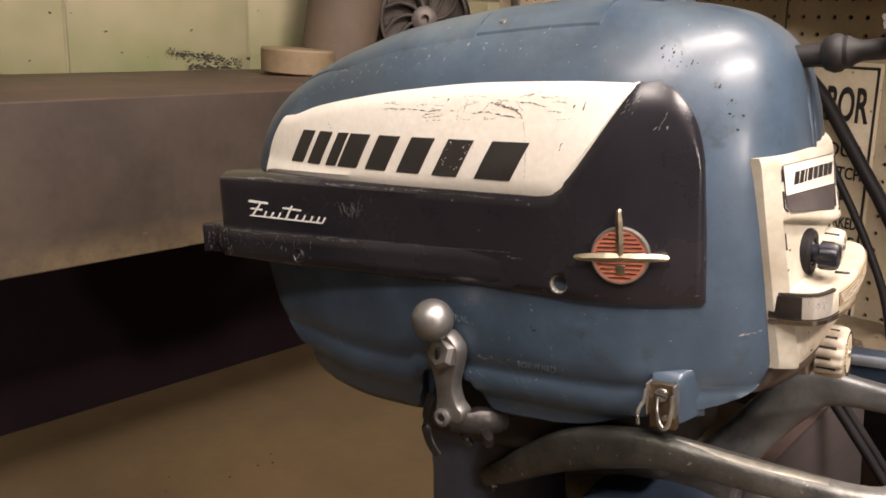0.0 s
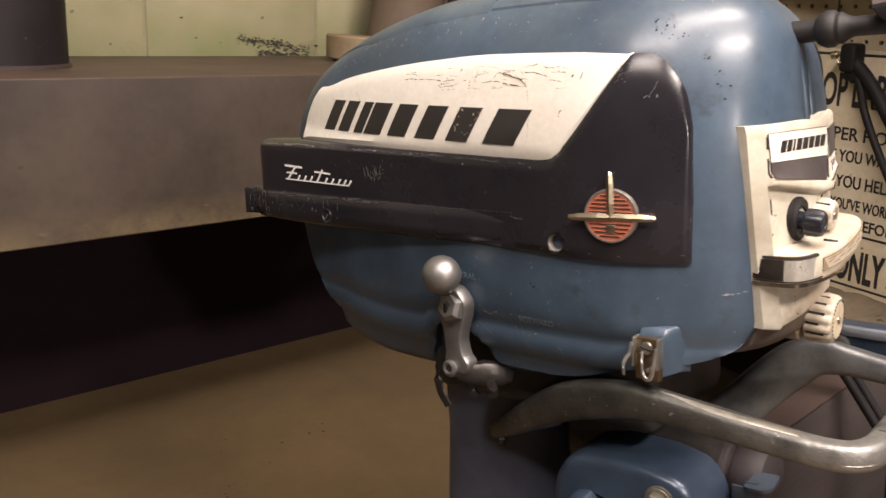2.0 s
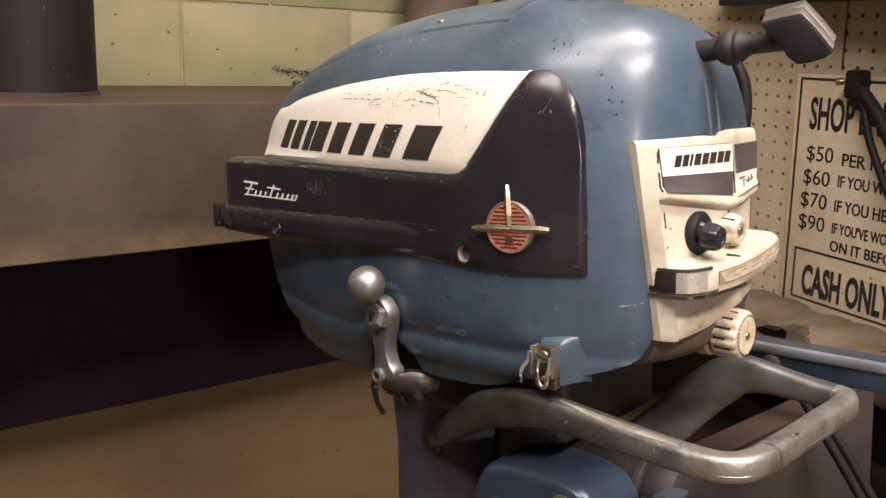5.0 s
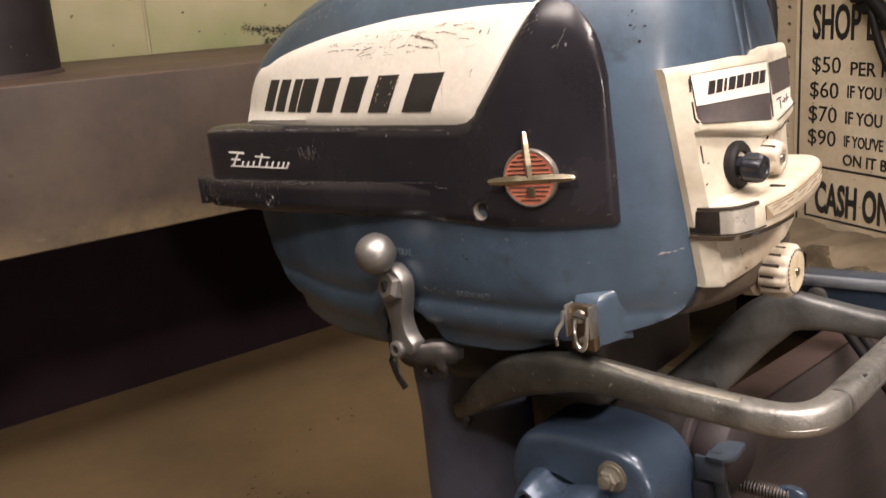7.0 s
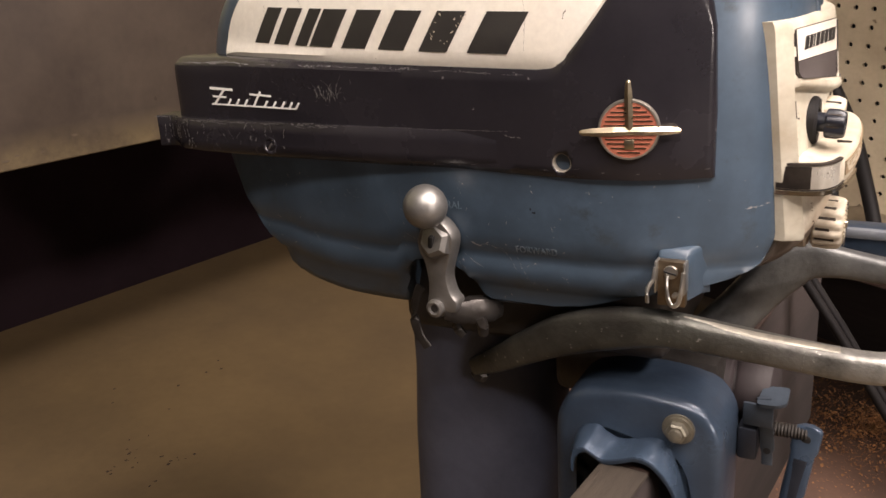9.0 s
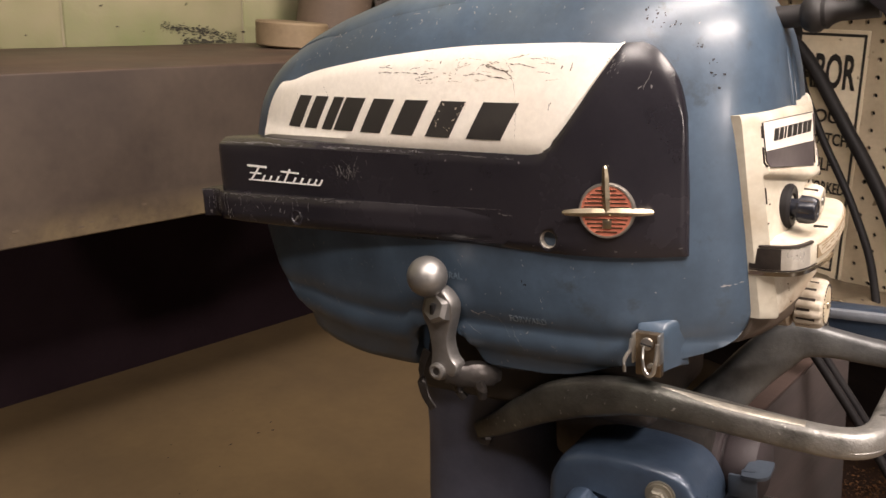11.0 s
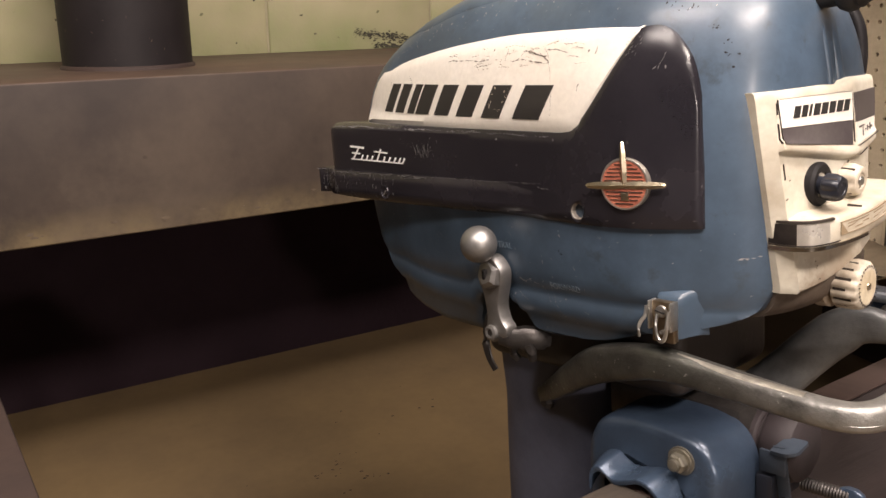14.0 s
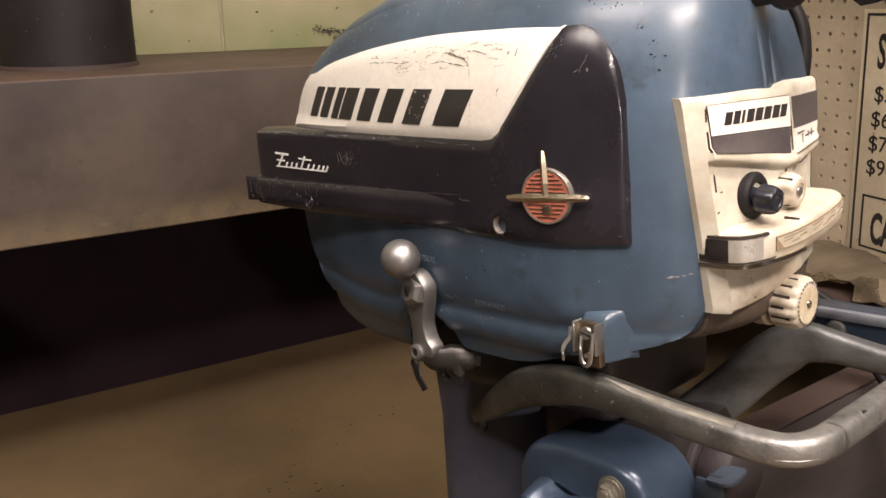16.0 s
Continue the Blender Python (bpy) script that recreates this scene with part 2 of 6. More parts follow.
def sweep(points, size, n=14, power=2.0, up=(0, 0, 1), bm=None, cap=True):
    """Sweep a rounded section (half width, half height) along points; size is one pair or a pair per point."""
    bm = bm or bmesh.new()
    pts = [Vector(p) for p in points]
    rings = []
    for i, p in enumerate(pts):
        d = (pts[min(i + 1, len(pts) - 1)] - pts[max(i - 1, 0)]).normalized()
        side = d.cross(Vector(up)).normalized()
        top = side.cross(d).normalized()
        w, h = size[i] if isinstance(size, list) else size
        ring = []
        for k in range(n):
            a = 2 * math.pi * k / n
            c, s_ = math.cos(a), math.sin(a)
            ring.append(bm.verts.new(p + side * w * math.copysign(abs(c) ** (2 / power), c) + top * h * math.copysign(abs(s_) ** (2 / power), s_)))
        rings.append(ring)
    for a, b in zip(rings, rings[1:]):
        for k in range(n):
            bm.faces.new((a[k], a[(k + 1) % n], b[(k + 1) % n], b[k]))
    if cap:
        bm.faces.new(rings[0])
        bm.faces.new(rings[-1])
    return bm


def curve_at(rows, x):
    """Smooth interpolation in rows of (x, value)."""
    xs, vs = [r[0] for r in rows], [r[1] for r in rows]
    if x <= xs[0]:
        return vs[0]
    if x >= xs[-1]:
        return vs[-1]
    i = max(k for k in range(len(xs)) if xs[k] <= x)
    i = min(i, len(xs) - 2)
    sl = [(vs[k + 1] - vs[k]) / (xs[k + 1] - xs[k]) for k in range(len(xs) - 1)]

    def tangent(k):
        if k == 0:
            return sl[0]
        if k == len(xs) - 1:
            return sl[-1]
        return 0 if sl[k - 1] * sl[k] <= 0 else 2 * sl[k - 1] * sl[k] / (sl[k - 1] + sl[k])

    h = xs[i + 1] - xs[i]
    u = (x - xs[i]) / h
    return ((2 * u ** 3 - 3 * u * u + 1) * vs[i] + (u ** 3 - 2 * u * u + u) * h * tangent(i) + (-2 * u ** 3 + 3 * u * u) * vs[i + 1] + (u ** 3 - u * u) * h * tangent(i + 1))


def text_mesh(words, size, depth=0.0004, shear=0.0, width=None, bold=0.0):
    """Words in the built-in font as a bmesh in the xy plane, left end at the origin."""
    cu = bpy.data.curves.new("words", "FONT")
    cu.body, cu.size, cu.extrude, cu.shear, cu.offset, cu.resolution_u = words, size, depth, shear, bold, 3
    ob = new("words", cu)
    me = bpy.data.meshes.new_from_object(ob.evaluated_get(bpy.context.evaluated_depsgraph_get()))
    bm = bmesh.new()
    bm.from_mesh(me)
    bpy.data.objects.remove(ob)
    bpy.data.meshes.remove(me)
    xs = [v.co.x for v in bm.verts]
    if width and xs:
        k, x0 = width / (max(xs) - min(xs)), min(xs)
        for v in bm.verts:
            v.co.x = (v.co.x - x0) * k
    return bm


# ---- the room ----
WALL_Y, LEDGE_Y, LEDGE_Z0, LEDGE_Z1, PEG_X = 1.689, 1.186, 0.450, 0.678, 1.268


def structure(name, bm, material, label, smooth=False):
    return thing(name, bm, material, label, name.split("_")[0], "", "structure", smooth)


structure("floor", box(-3.6, 3.0, -7.6, WALL_Y, -0.08, 0.0), FLOOR, "brown painted concrete floor with faint blotches")
structure("ceiling", box(-3.6, 3.0, -7.6, WALL_Y + 0.15, 2.4, 2.46), CEIL, "plain grey white workshop ceiling")
structure("wall_west", box(-3.7, -3.6, -7.6, WALL_Y + 0.15, 0, 2.4), CEIL, "plain light wall behind the camera")
structure("wall_south", box(-3.6, 3.0, -7.7, -7.6, 0, 2.4), CEIL, "plain light wall closing the workshop")
structure("wall_east", box(3.0, 3.1, -7.6, WALL_Y + 0.15, 0, 2.4), GREY_CAST, "dim grey wall behind the pegboard")
wall_north = structure("wall_north", box(-3.6, 3.0, WALL_Y + 0.0035, WALL_Y + 0.15, 0.46, 2.4), MORTAR, "pale green and cream painted concrete block wall")
structure("wall_base", box(-3.6, 3.0, WALL_Y - 0.004, WALL_Y + 0.15, 0, 0.456), BLACK_WALL, "near black lower wall under the ledge")
ledge = structure("ledge", box(-2.6, 2.4, LEDGE_Y, WALL_Y - 0.004, LEDGE_Z0, LEDGE_Z1, 0.003, 3), STEEL, "grey brown painted steel ledge with stains and rust", True)

# ---- the outboard motor ----
MOTOR = Matrix.Translation((0.565, 0.637, 0.442)) @ pose(0, 0, 0, 0, 0, -80.5) @ pose(0, 0, 0, 0, -5, 0)
motor = tagged(new("outboard_motor"), "vintage blue outboard motor with black and cream side panels", "outboard motor")
motor.empty_display_size = 0.1
motor.matrix_world = MOTOR
CY = -0.020

TOP = [(-0.062, 0.225), (-0.058, 0.252), (-0.045, 0.272), (-0.02, 0.291), (0.02, 0.309), (0.06, 0.322), (0.12, 0.336), (0.20, 0.344), (0.28, 0.346), (0.33, 0.340), (0.366, 0.332), (0.391, 0.316), (0.4045, 0.294), (0.4105, 0.262), (0.4145, 0.225)]
HALF = [(-0.062, 0.030), (-0.058, 0.048), (-0.045, 0.062), (-0.02, 0.074), (0.014, 0.084), (0.08, 0.097), (0.16, 0.107), (0.24, 0.111), (0.29, 0.1105), (0.32, 0.1075), (0.345, 0.0995), (0.366, 0.0885), (0.382, 0.0785), (0.395, 0.0675), (0.4055, 0.051), (0.4115, 0.030), (0.4145, 0.010)]
LOW = [(-0.062, 0.152), (-0.045, 0.150), (-0.032, 0.125), (-0.020, 0.100), (-0.008, 0.083), (0.004, 0.071), (0.016, 0.0635), (0.0195, 0.0605), (0.0225, 0.049), (0.031, 0.0405), (0.05, 0.0345), (0.09, 0.030), (0.138, 0.031), (0.143, 0.036), (0.150, 0.066), (0.160, 0.074), (0.185, 0.075), (0.198, 0.068), (0.212, 0.050), (0.222, 0.045), (0.28, 0.050), (0.33, 0.064), (0.37, 0.072), (0.395, 0.082), (0.407, 0.11), (0.4145, 0.14)]
FAR_HALF = [(-0.062, 0.0), (0.30, 0.10), (0.345, 0.1115), (0.382, 0.108), (0.395, 0.102), (0.4055, 0.091), (0.4115, 0.076), (0.4145, 0.035)]
BELT, POWER = 0.155, 3.0


def cowl_half(x, z):
    """Half width of the cowl at a height."""
    w = curve_at(HALF, x)
    if z <= BELT:
        return w
    t = min(1, (z - BELT) / (curve_at(TOP, x) - BELT))
    return w * max(0, 1 - t ** POWER) ** (1 / POWER)


GROOVE = ((0.0, 1.0), (0.30, 0.997), (0.46, 0.988), (0.54, 0.975), (0.585, 0.952), (0.615, 0.938), (0.645, 0.944), (0.675, 0.957), (0.735, 0.951), (0.79, 0.934), (0.815, 0.905), (0.93, 0.882), (0.98, 0.85), (1.0, 0.80), (1.0, 0.4))


def cowl_near(x, z):
    """The y of the cowl's near side."""
    if z >= BELT:
        return CY - cowl_half(x, z)
    k = min(1.0, (BELT - z) / 0.115)
    return CY - curve_at(HALF, x) * curve_at(GROOVE[:12], k)


def build_cowl():
    bm = bmesh.new()
    xs = [-0.062 + 0.4765 * k / 130 for k in range(131)]
    rings = []
    for x in xs:
        w, zt, zb = curve_at(HALF, x), curve_at(TOP, x), curve_at(LOW, x)
        half = []
        for k in range(17):
            a = math.pi / 2 * k / 16
            half.append((w * math.sin(a) ** (2 / POWER), BELT + (zt - BELT) * math.cos(a) ** (2 / POWER)))
        full = min(0.115, max(BELT - zb, 0.005))
        for k, q in GROOVE[1:]:
            z = max(BELT - 0.115 * k, zb) if zb > 0.04 else BELT - (BELT - zb) * k
            half.append((w * q, z))
        ring = [bm.verts.new((x, CY - y, z)) for y, z in half] + [bm.verts.new((x, CY + y, z)) for y, z in reversed([(yy * max(1.0, curve_at(FAR_HALF, x) / w), zz) for yy, zz in half[1:]])]
        rings.append(ring)
    n = len(rings[0])
    for a, b in zip(rings, rings[1:]):
        for k in range(n):
            bm.faces.new((a[k], a[(k + 1) % n], b[(k + 1) % n], b[k]))
    bm.faces.new(rings[0])
    bm.faces.new(rings[-1])
    bmesh.ops.dissolve_degenerate(bm, dist=1e-5, edges=bm.edges[:])
    return bm


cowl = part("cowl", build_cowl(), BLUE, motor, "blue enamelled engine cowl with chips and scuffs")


def panel(name, xs, lo, hi, outer, depth, material, side=-1, rows=14, label="", bev=0.0022, parent=None):
    """A plate that follows the cowl's side between two height curves; outer gives the half width."""
    bm = bmesh.new()
    front, back = [], []
    for i, x in enumerate(xs):
        a, b = lo(x), hi(x)
        cf, cb = [], []
        for k in range(rows + 1):
            z = a + (b - a) * k / rows
            y = outer(x, z)
            e = bev if k in (0, rows) or i in (0, len(xs) - 1) else 0
            cf.append(bm.verts.new((x, CY + side * (y - e), z)))
            cb.append(bm.verts.new((x, CY + side * (y - depth), z)))
        front.append(cf)
        back.append(cb)
    for g in (front, back):
        for a, b in zip(g, g[1:]):
            for k in range(rows):
                bm.faces.new((a[k], a[k + 1], b[k + 1], b[k]))
    for i in range(len(xs) - 1):
        for k in (0, rows):
            bm.faces.new((front[i][k], front[i + 1][k], back[i + 1][k], back[i][k]))
    for k in range(rows):
        for i in (0, len(xs) - 1):
            bm.faces.new((front[i][k], front[i][k + 1], back[i][k + 1], back[i][k]))
    return part(name, bm, material, parent or motor, label)


def steps(a, b, n):
    return [a + (b - a) * k / n for k in range(n + 1)]


WHITE_TOP = [(-0.019, 0.222), (-0.017, 0.240), (-0.012, 0.255), (-0.006, 0.2645), (0.000, 0.2675), (0.014, 0.2685), (0.04, 0.2745), (0.069, 0.279), (0.146, 0.287), (0.218, 0.2905), (0.282, 0.2895), (0.326, 0.287)]
BAND = [(-0.060, 0.095), (-0.050, 0.104), (-0.03, 0.107), (0.0, 0.108), (0.10, 0.111), (0.25, 0.114), (0.33, 0.1145), (0.352, 0.110), (0.365, 0.1045), (0.378, 0.096)]


def white_lo(x):
    if x <= 0.262:
        return 0.2195 - 0.006 * max(0, x) / 0.262
    return curve_at([(0.262, 0.2135), (0.272, 0.2145), (0.2785, 0.2195), (0.327, 0.2868)], x)


def white_y(x, z):
    flat = curve_at([(-0.02, 0.079), (0.014, 0.0885), (0.08, 0.101), (0.16, 0.1105), (0.33, 0.1155)], x)
    return min(max(cowl_half(x, z) + 0.0045, flat - 0.42 * max(0, z - 0.222) ** 1.25 * 3.2), flat)


BLACK_TOP = [(0.327, 0.2875), (0.336, 0.2878), (0.3445, 0.2845), (0.3530, 0.276), (0.3608, 0.263), (0.3657, 0.246), (0.3682, 0.227), (0.3693, 0.19)]


def black_hi(x):
    if x < 0.262:
        return 0.2205 - 0.006 * max(0, x) / 0.262
    return white_lo(x) + 0.001 if x < 0.327 else curve_at(BLACK_TOP, x)


def black_y(x, z):
    band = curve_at(BAND, x)
    near = cowl_half(x, z) + 0.0055
    soft = curve_at([(-0.06, 0.0), (0.16, 0.0), (0.30, 1.0)], x)
    edge = band - 0.0045 * max(0, (z - 0.2135) / 0.006) ** 2 - 0.003 * max(0, (0.152 - z) / 0.006) ** 2
    return edge * (1 - soft) + near * soft if z < 0.2225 else near


for side in (-1, 1):
    cream = panel("cream_panel", steps(-0.019, 0.012, 16) + steps(0.016, 0.262, 40) + steps(0.265, 0.3265, 24), white_lo, lambda x: max(white_lo(x) + 0.002, curve_at(WHITE_TOP, x)), white_y, 0.014, WHITE, side, 12, "cream white side panel with scratches")
    black = panel("black_panel", steps(-0.058, 0.262, 60) + steps(0.265, 0.3693, 48), lambda x: 0.1455 + 0.002 * max(0, (0.02 - x) / 0.08), black_hi, black_y, 0.022, BLACK, side, 16, "glossy black side panel with scuffs")
    rail = panel("trim_rail", steps(-0.078, 0.248, 50), lambda x: 0.1495, lambda x: curve_at([(-0.078, 0.1745), (0.2, 0.174), (0.248, 0.171)], x), lambda x, z: curve_at(BAND, x) + curve_at([(-0.078, 0.0115), (-0.06, 0.0065), (0.1, 0.0055), (0.248, 0.0005)], x), 0.024, BLACK, side, 6, "black raised trim rail")
    if side < 0:
        near_cream, near_black, near_rail = cream, black, rail
part("rear_band", box(-0.056, -0.01, CY - 0.098, CY + 0.098, 0.149, 0.2195, 0.005), BLACK, motor)
part("rear_rail", box(-0.0775, -0.02, CY - 0.098, CY + 0.098, 0.150, 0.174, 0.004), BLACK, motor)


# marks that lie on the near side
def near_white(x, z):
    return CY - white_y(x, z)


def near_dark(x, z):
    return CY - black_y(x, z)


def decal(bm, quad, surface, lift=0.0006, n=4):
    """A thin slanted block that follows a surface; quad holds four (x, z) corners."""
    (ax, az), (bx, bz), (cx, cz), (dx, dz) = quad
    sheets = []
    for off, flip in ((lift, 1), (-0.001, -1)):
        g = []
        sheets.append(g)
        for i in range(n + 1):
            u = i / n
            row = []
            for j in range(n + 1):
                v = j / n
                x = (ax * (1 - u) + bx * u) * (1 - v) + (dx * (1 - u) + cx * u) * v
                z = (az * (1 - u) + bz * u) * (1 - v) + (dz * (1 - u) + cz * u) * v
                row.append(bm.verts.new((x, surface(x, z) - off, z)))
            g.append(row)
        for i in range(n):
            for j in range(n):
                f4 = (g[i][j], g[i + 1][j], g[i + 1][j + 1], g[i][j + 1])
                bm.faces.new(f4 if flip > 0 else f4[::-1])
    p, q = sheets
    for k in range(n):
        for i, j, i2, j2 in ((k, 0, k + 1, 0), (k, n, k + 1, n), (0, k, 0, k + 1), (n, k, n, k + 1)):
            bm.faces.new((p[i][j], p[i2][j2], q[i2][j2], q[i][j]))
    return bm


# brand marks as plain slanted blocks
def mark_quad(f0, f1, v0, v1, x0=0.0190, x1=0.2545, z0=0.2310, z1=0.2240, h=0.0258, slant=0.0148):
    out = []
    for fr, v in ((f0, v0), (f1, v0), (f1, v1), (f0, v1)):
        out.append((x0 + (x1 - x0) * fr + slant * v, z0 + (z1 - z0) * fr + h * v))
    return out


BLOCKS = [(0.0, 0.090), (0.094, 0.182), (0.192, 0.242), (0.254, 0.375), (0.386, 0.505), (0.525, 0.645), (0.668, 0.79), (0.825, 0.985)]
for f0, f1 in BLOCKS:
    w = f1 - f0
    bm = bmesh.new()
    decal(bm, mark_quad(f0, f0 + w * (0.76 if w > 0.06 else 1), 0, 1), near_white, 0.0006, 4)
    part("brand_mark", bm, INK, near_cream)

# small script mark as thin strokes
bm = bmesh.new()
strokes = [(-0.018, 0.1985, 0.004, 0.1975, 0.0022), (-0.013, 0.1922, 0.0, 0.1917, 0.0016), (-0.012, 0.1862, 0.068, 0.1845, 0.0013), (0.022, 0.1945, 0.042, 0.1935, 0.0016), (-0.004, 0.1975, -0.009, 0.1862, 0.0020), (0.031, 0.1965, 0.029, 0.1855, 0.0018)]
strokes += [(x + 0.0012, 0.1905 - 0.02 * x, x, 0.1858 - 0.02 * x, 0.0017) for x in (0.004, 0.012, 0.020, 0.039, 0.047, 0.055, 0.062, 0.068)]
for x0, z0, x1, z1, t in strokes:
    x0, x1, t = x0 * 1.04 + 0.5 * (z0 - 0.188), x1 * 1.04 + 0.5 * (z1 - 0.188), t * 0.82
    dx, dz = x1 - x0, z1 - z0
    k = t / 2 / math.hypot(dx, dz)
    decal(bm, [(x0 - dz * k, z0 + dx * k), (x0 + dz * k, z0 - dx * k), (x1 + dz * k, z1 - dx * k), (x1 - dz * k, z1 + dx * k)], near_dark, 0.0007, 2)
tagged(part("script_mark", bm, WHITE_INK, near_black, "white script strokes"), kind="stuff")


def slivers(name, rows, surface, material, parent, label=""):
    """Thin irregular scratches and chips: x, z, length, width, angle."""
    bm = bmesh.new()
    for x, z, ln, wd, ang in rows:
        c, s_ = math.cos(radians(ang)), math.sin(radians(ang))
        if ln < 0.0055:
            shapes = [[(0.5 * ln * random.uniform(0.35, 1) * math.cos(math.pi * k / 4), 0.45 * wd * random.uniform(0.3, 1.2) * math.sin(math.pi * k / 4)) for k in range(8)]]
        else:
            n, drift, shapes, u0 = 3 + int(ln / 0.005), 0.0, [], -0.5
            for k in range(n):
                u1 = u0 + random.uniform(0.9, 1.9) / n
                d2 = drift + random.uniform(-0.6, 0.6) * wd
                h0, h1 = 0.32 * wd * random.uniform(0.15, 1), 0.32 * wd * random.uniform(0.15, 1)
                um, dm = (u0 + u1) / 2, (drift + d2) / 2 + random.uniform(-0.2, 0.2) * wd
                shapes.append([(u0 * ln, drift), (um * ln, dm - h0), (u1 * ln, d2), (um * ln, dm + h1)])
                u0, drift = u1 + random.choice((-0.35, -0.35, 0.2)) / n, d2 * 0.8
        for shape in shapes:
            pts = [(x + u * c - w * s_, z + u * s_ + w * c) for u, w in shape]
            bm.faces.new([bm.verts.new((px, surface(px, pz) - 0.0005, pz)) for px, pz in pts])
    return tagged(part(name, bm, material, parent, label), kind="stuff")


SCUFF = mat("pale_rubbed_scuff", (0.34, 0.32, 0.31), 0.6, 0.0, (0.12, 0.11, 0.105), 150, 300, 0.05, 0.9)
DIM_SCUFF = mat("dim_grey_scuff", (0.150, 0.142, 0.140), 0.6, 0.0, (0.050, 0.046, 0.046), 150, 300, 0.05, 1.0)
SCRATCH = mat("dirty_brown_scratch", (0.10, 0.075, 0.055), 0.7, 0.0, (0.03, 0.025, 0.02), 200, 300, 0.1, 0.9)
rows = [(0.147, 0.2725, 0.042, 0.0016, -2), (0.133, 0.2780, 0.011, 0.0016, 4), (0.138, 0.2772, 0.007, 0.0014, 0), (0.163, 0.2755, 0.008, 0.0012, 8), (0.173, 0.2682, 0.014, 0.0013, 4), (0.168, 0.2690, 0.006, 0.0016, 20), (0.203, 0.2735, 0.007, 0.0012, 76), (0.2875, 0.2735, 0.004, 0.0016, 60), (0.223, 0.2692, 0.028, 0.0016, -3), (0.240, 0.2676, 0.016, 0.0013, 0), (0.228, 0.2757, 0.011, 0.0028, -6), (0.236, 0.2742, 0.014, 0.0026, -16), (0.243, 0.2728, 0.009, 0.0020, -28), (0.232, 0.2768, 0.008, 0.0016, 8), (0.256, 0.2764, 0.018, 0.0018, -4), (0.256, 0.2818, 0.012, 0.0012, 4), (0.267, 0.2796, 0.009, 0.0014, -12), (0.278, 0.2768, 0.007, 0.0012, -8), (0.295, 0.2733, 0.006, 0.0026, 48), (0.273, 0.2702, 0.009, 0.0014, -8), (0.280, 0.2477, 0.006, 0.0020, 62), (0.188, 0.2795, 0.004, 0.0014, 65), (0.0296, 0.2543, 0.009, 0.0007, -78), (0.066, 0.2612, 0.007, 0.0008, -48), (0.218, 0.2720, 0.006, 0.0012, 30)]
crack = [(0.2416, 0.2809), (0.2480, 0.2732), (0.2516, 0.2638), (0.2532, 0.2523), (0.2539, 0.2409), (0.2542, 0.2301)]
rows += [((a[0] + b[0]) / 2, (a[1] + b[1]) / 2, math.hypot(b[0] - a[0], b[1] - a[1]), 0.0007, math.degrees(math.atan2(b[1] - a[1], b[0] - a[0]))) for a, b in zip(crack, crack[1:])]
slivers("paint_scratches", rows, near_white, SCRATCH, near_cream, "dark scratches in the cream paint")
rng = random.Random(4)
rows = [(rng.uniform(0.17, 0.285), rng.uniform(0.264, 0.283), rng.uniform(0.002, 0.010), rng.uniform(0.0003, 0.0009), rng.uniform(-14, 14)) for k in range(34)]
slivers("fine_scratches", rows, near_white, TAN, near_cream)
rows = [(rng.uniform(0.185, 0.214), rng.uniform(0.231, 0.252), rng.uniform(0.001, 0.004), rng.uniform(0.0006, 0.0018), rng.uniform(0, 180)) for k in range(42)]
rows = [r for r in rows if abs((r[0] - 0.203) - (r[1] - 0.24) * 0.55) < 0.006 or abs((r[0] - 0.186) - (r[1] - 0.24) * 0.55) < 0.004]
slivers("worn_spots", rows, lambda x, z: near_white(x, z) - 0.0004, IVORY, near_cream)
rows = [(rng.uniform(-0.055, 0.06), rng.uniform(0.153, 0.172), rng.uniform(0.002, 0.007), rng.uniform(0.0005, 0.0018), rng.uniform(35, 145)) for k in range(40)]
rows += [(0.10 + 0.010 * k, 0.1746, 0.012, 0.0007, -0.3) for k in range(15)]
rows += [(-0.070 + 0.004 * k + rng.uniform(-0.002, 0.002), 0.162, rng.uniform(0.006, 0.014), rng.uniform(0.0010, 0.0026), rng.uniform(80, 98)) for k in range(9)]
rows += [(rng.uniform(-0.074, 0.10), 0.1736 + rng.uniform(-0.0006, 0.0006), rng.uniform(0.003, 0.016), rng.uniform(0.0007, 0.0018), rng.uniform(-2, 2)) for k in range(40)]
slivers("rail_scuffs", rows, lambda x, z: CY - curve_at(BAND, x) - curve_at([(-0.078, 0.0115), (-0.06, 0.0065), (0.1, 0.0055), (0.248, 0.0005)], x), DIM_SCUFF, near_rail)
rows = [(0.09, 0.197, 0.008, 0.0040, 70), (0.096, 0.195, 0.009, 0.0024, 100), (0.102, 0.1955, 0.010, 0.0024, 75), (0.108, 0.197, 0.007, 0.0020, 60), (0.243, 0.1725, 0.008, 0.0025, 0), (0.344, 0.262, 0.010, 0.0014, 70), (0.340, 0.259, 0.005, 0.0016, 40)]
rows += [(rng.uniform(0.05, 0.125), rng.uniform(0.186, 0.206), rng.uniform(0.002, 0.007), rng.uniform(0.0003, 0.0008), rng.uniform(0, 180)) for k in range(26)]
rows += [(rng.uniform(0.318, 0.330), rng.uniform(0.268, 0.284), rng.uniform(0.001, 0.004), rng.uniform(0.0004, 0.001), rng.uniform(30, 80)) for k in range(24)]
rows += [(rng.uniform(-0.05, 0.37), rng.uniform(0.15, 0.152), rng.uniform(0.002, 0.008), rng.uniform(0.0003, 0.0008), rng.uniform(-8, 8)) for k in range(20)]
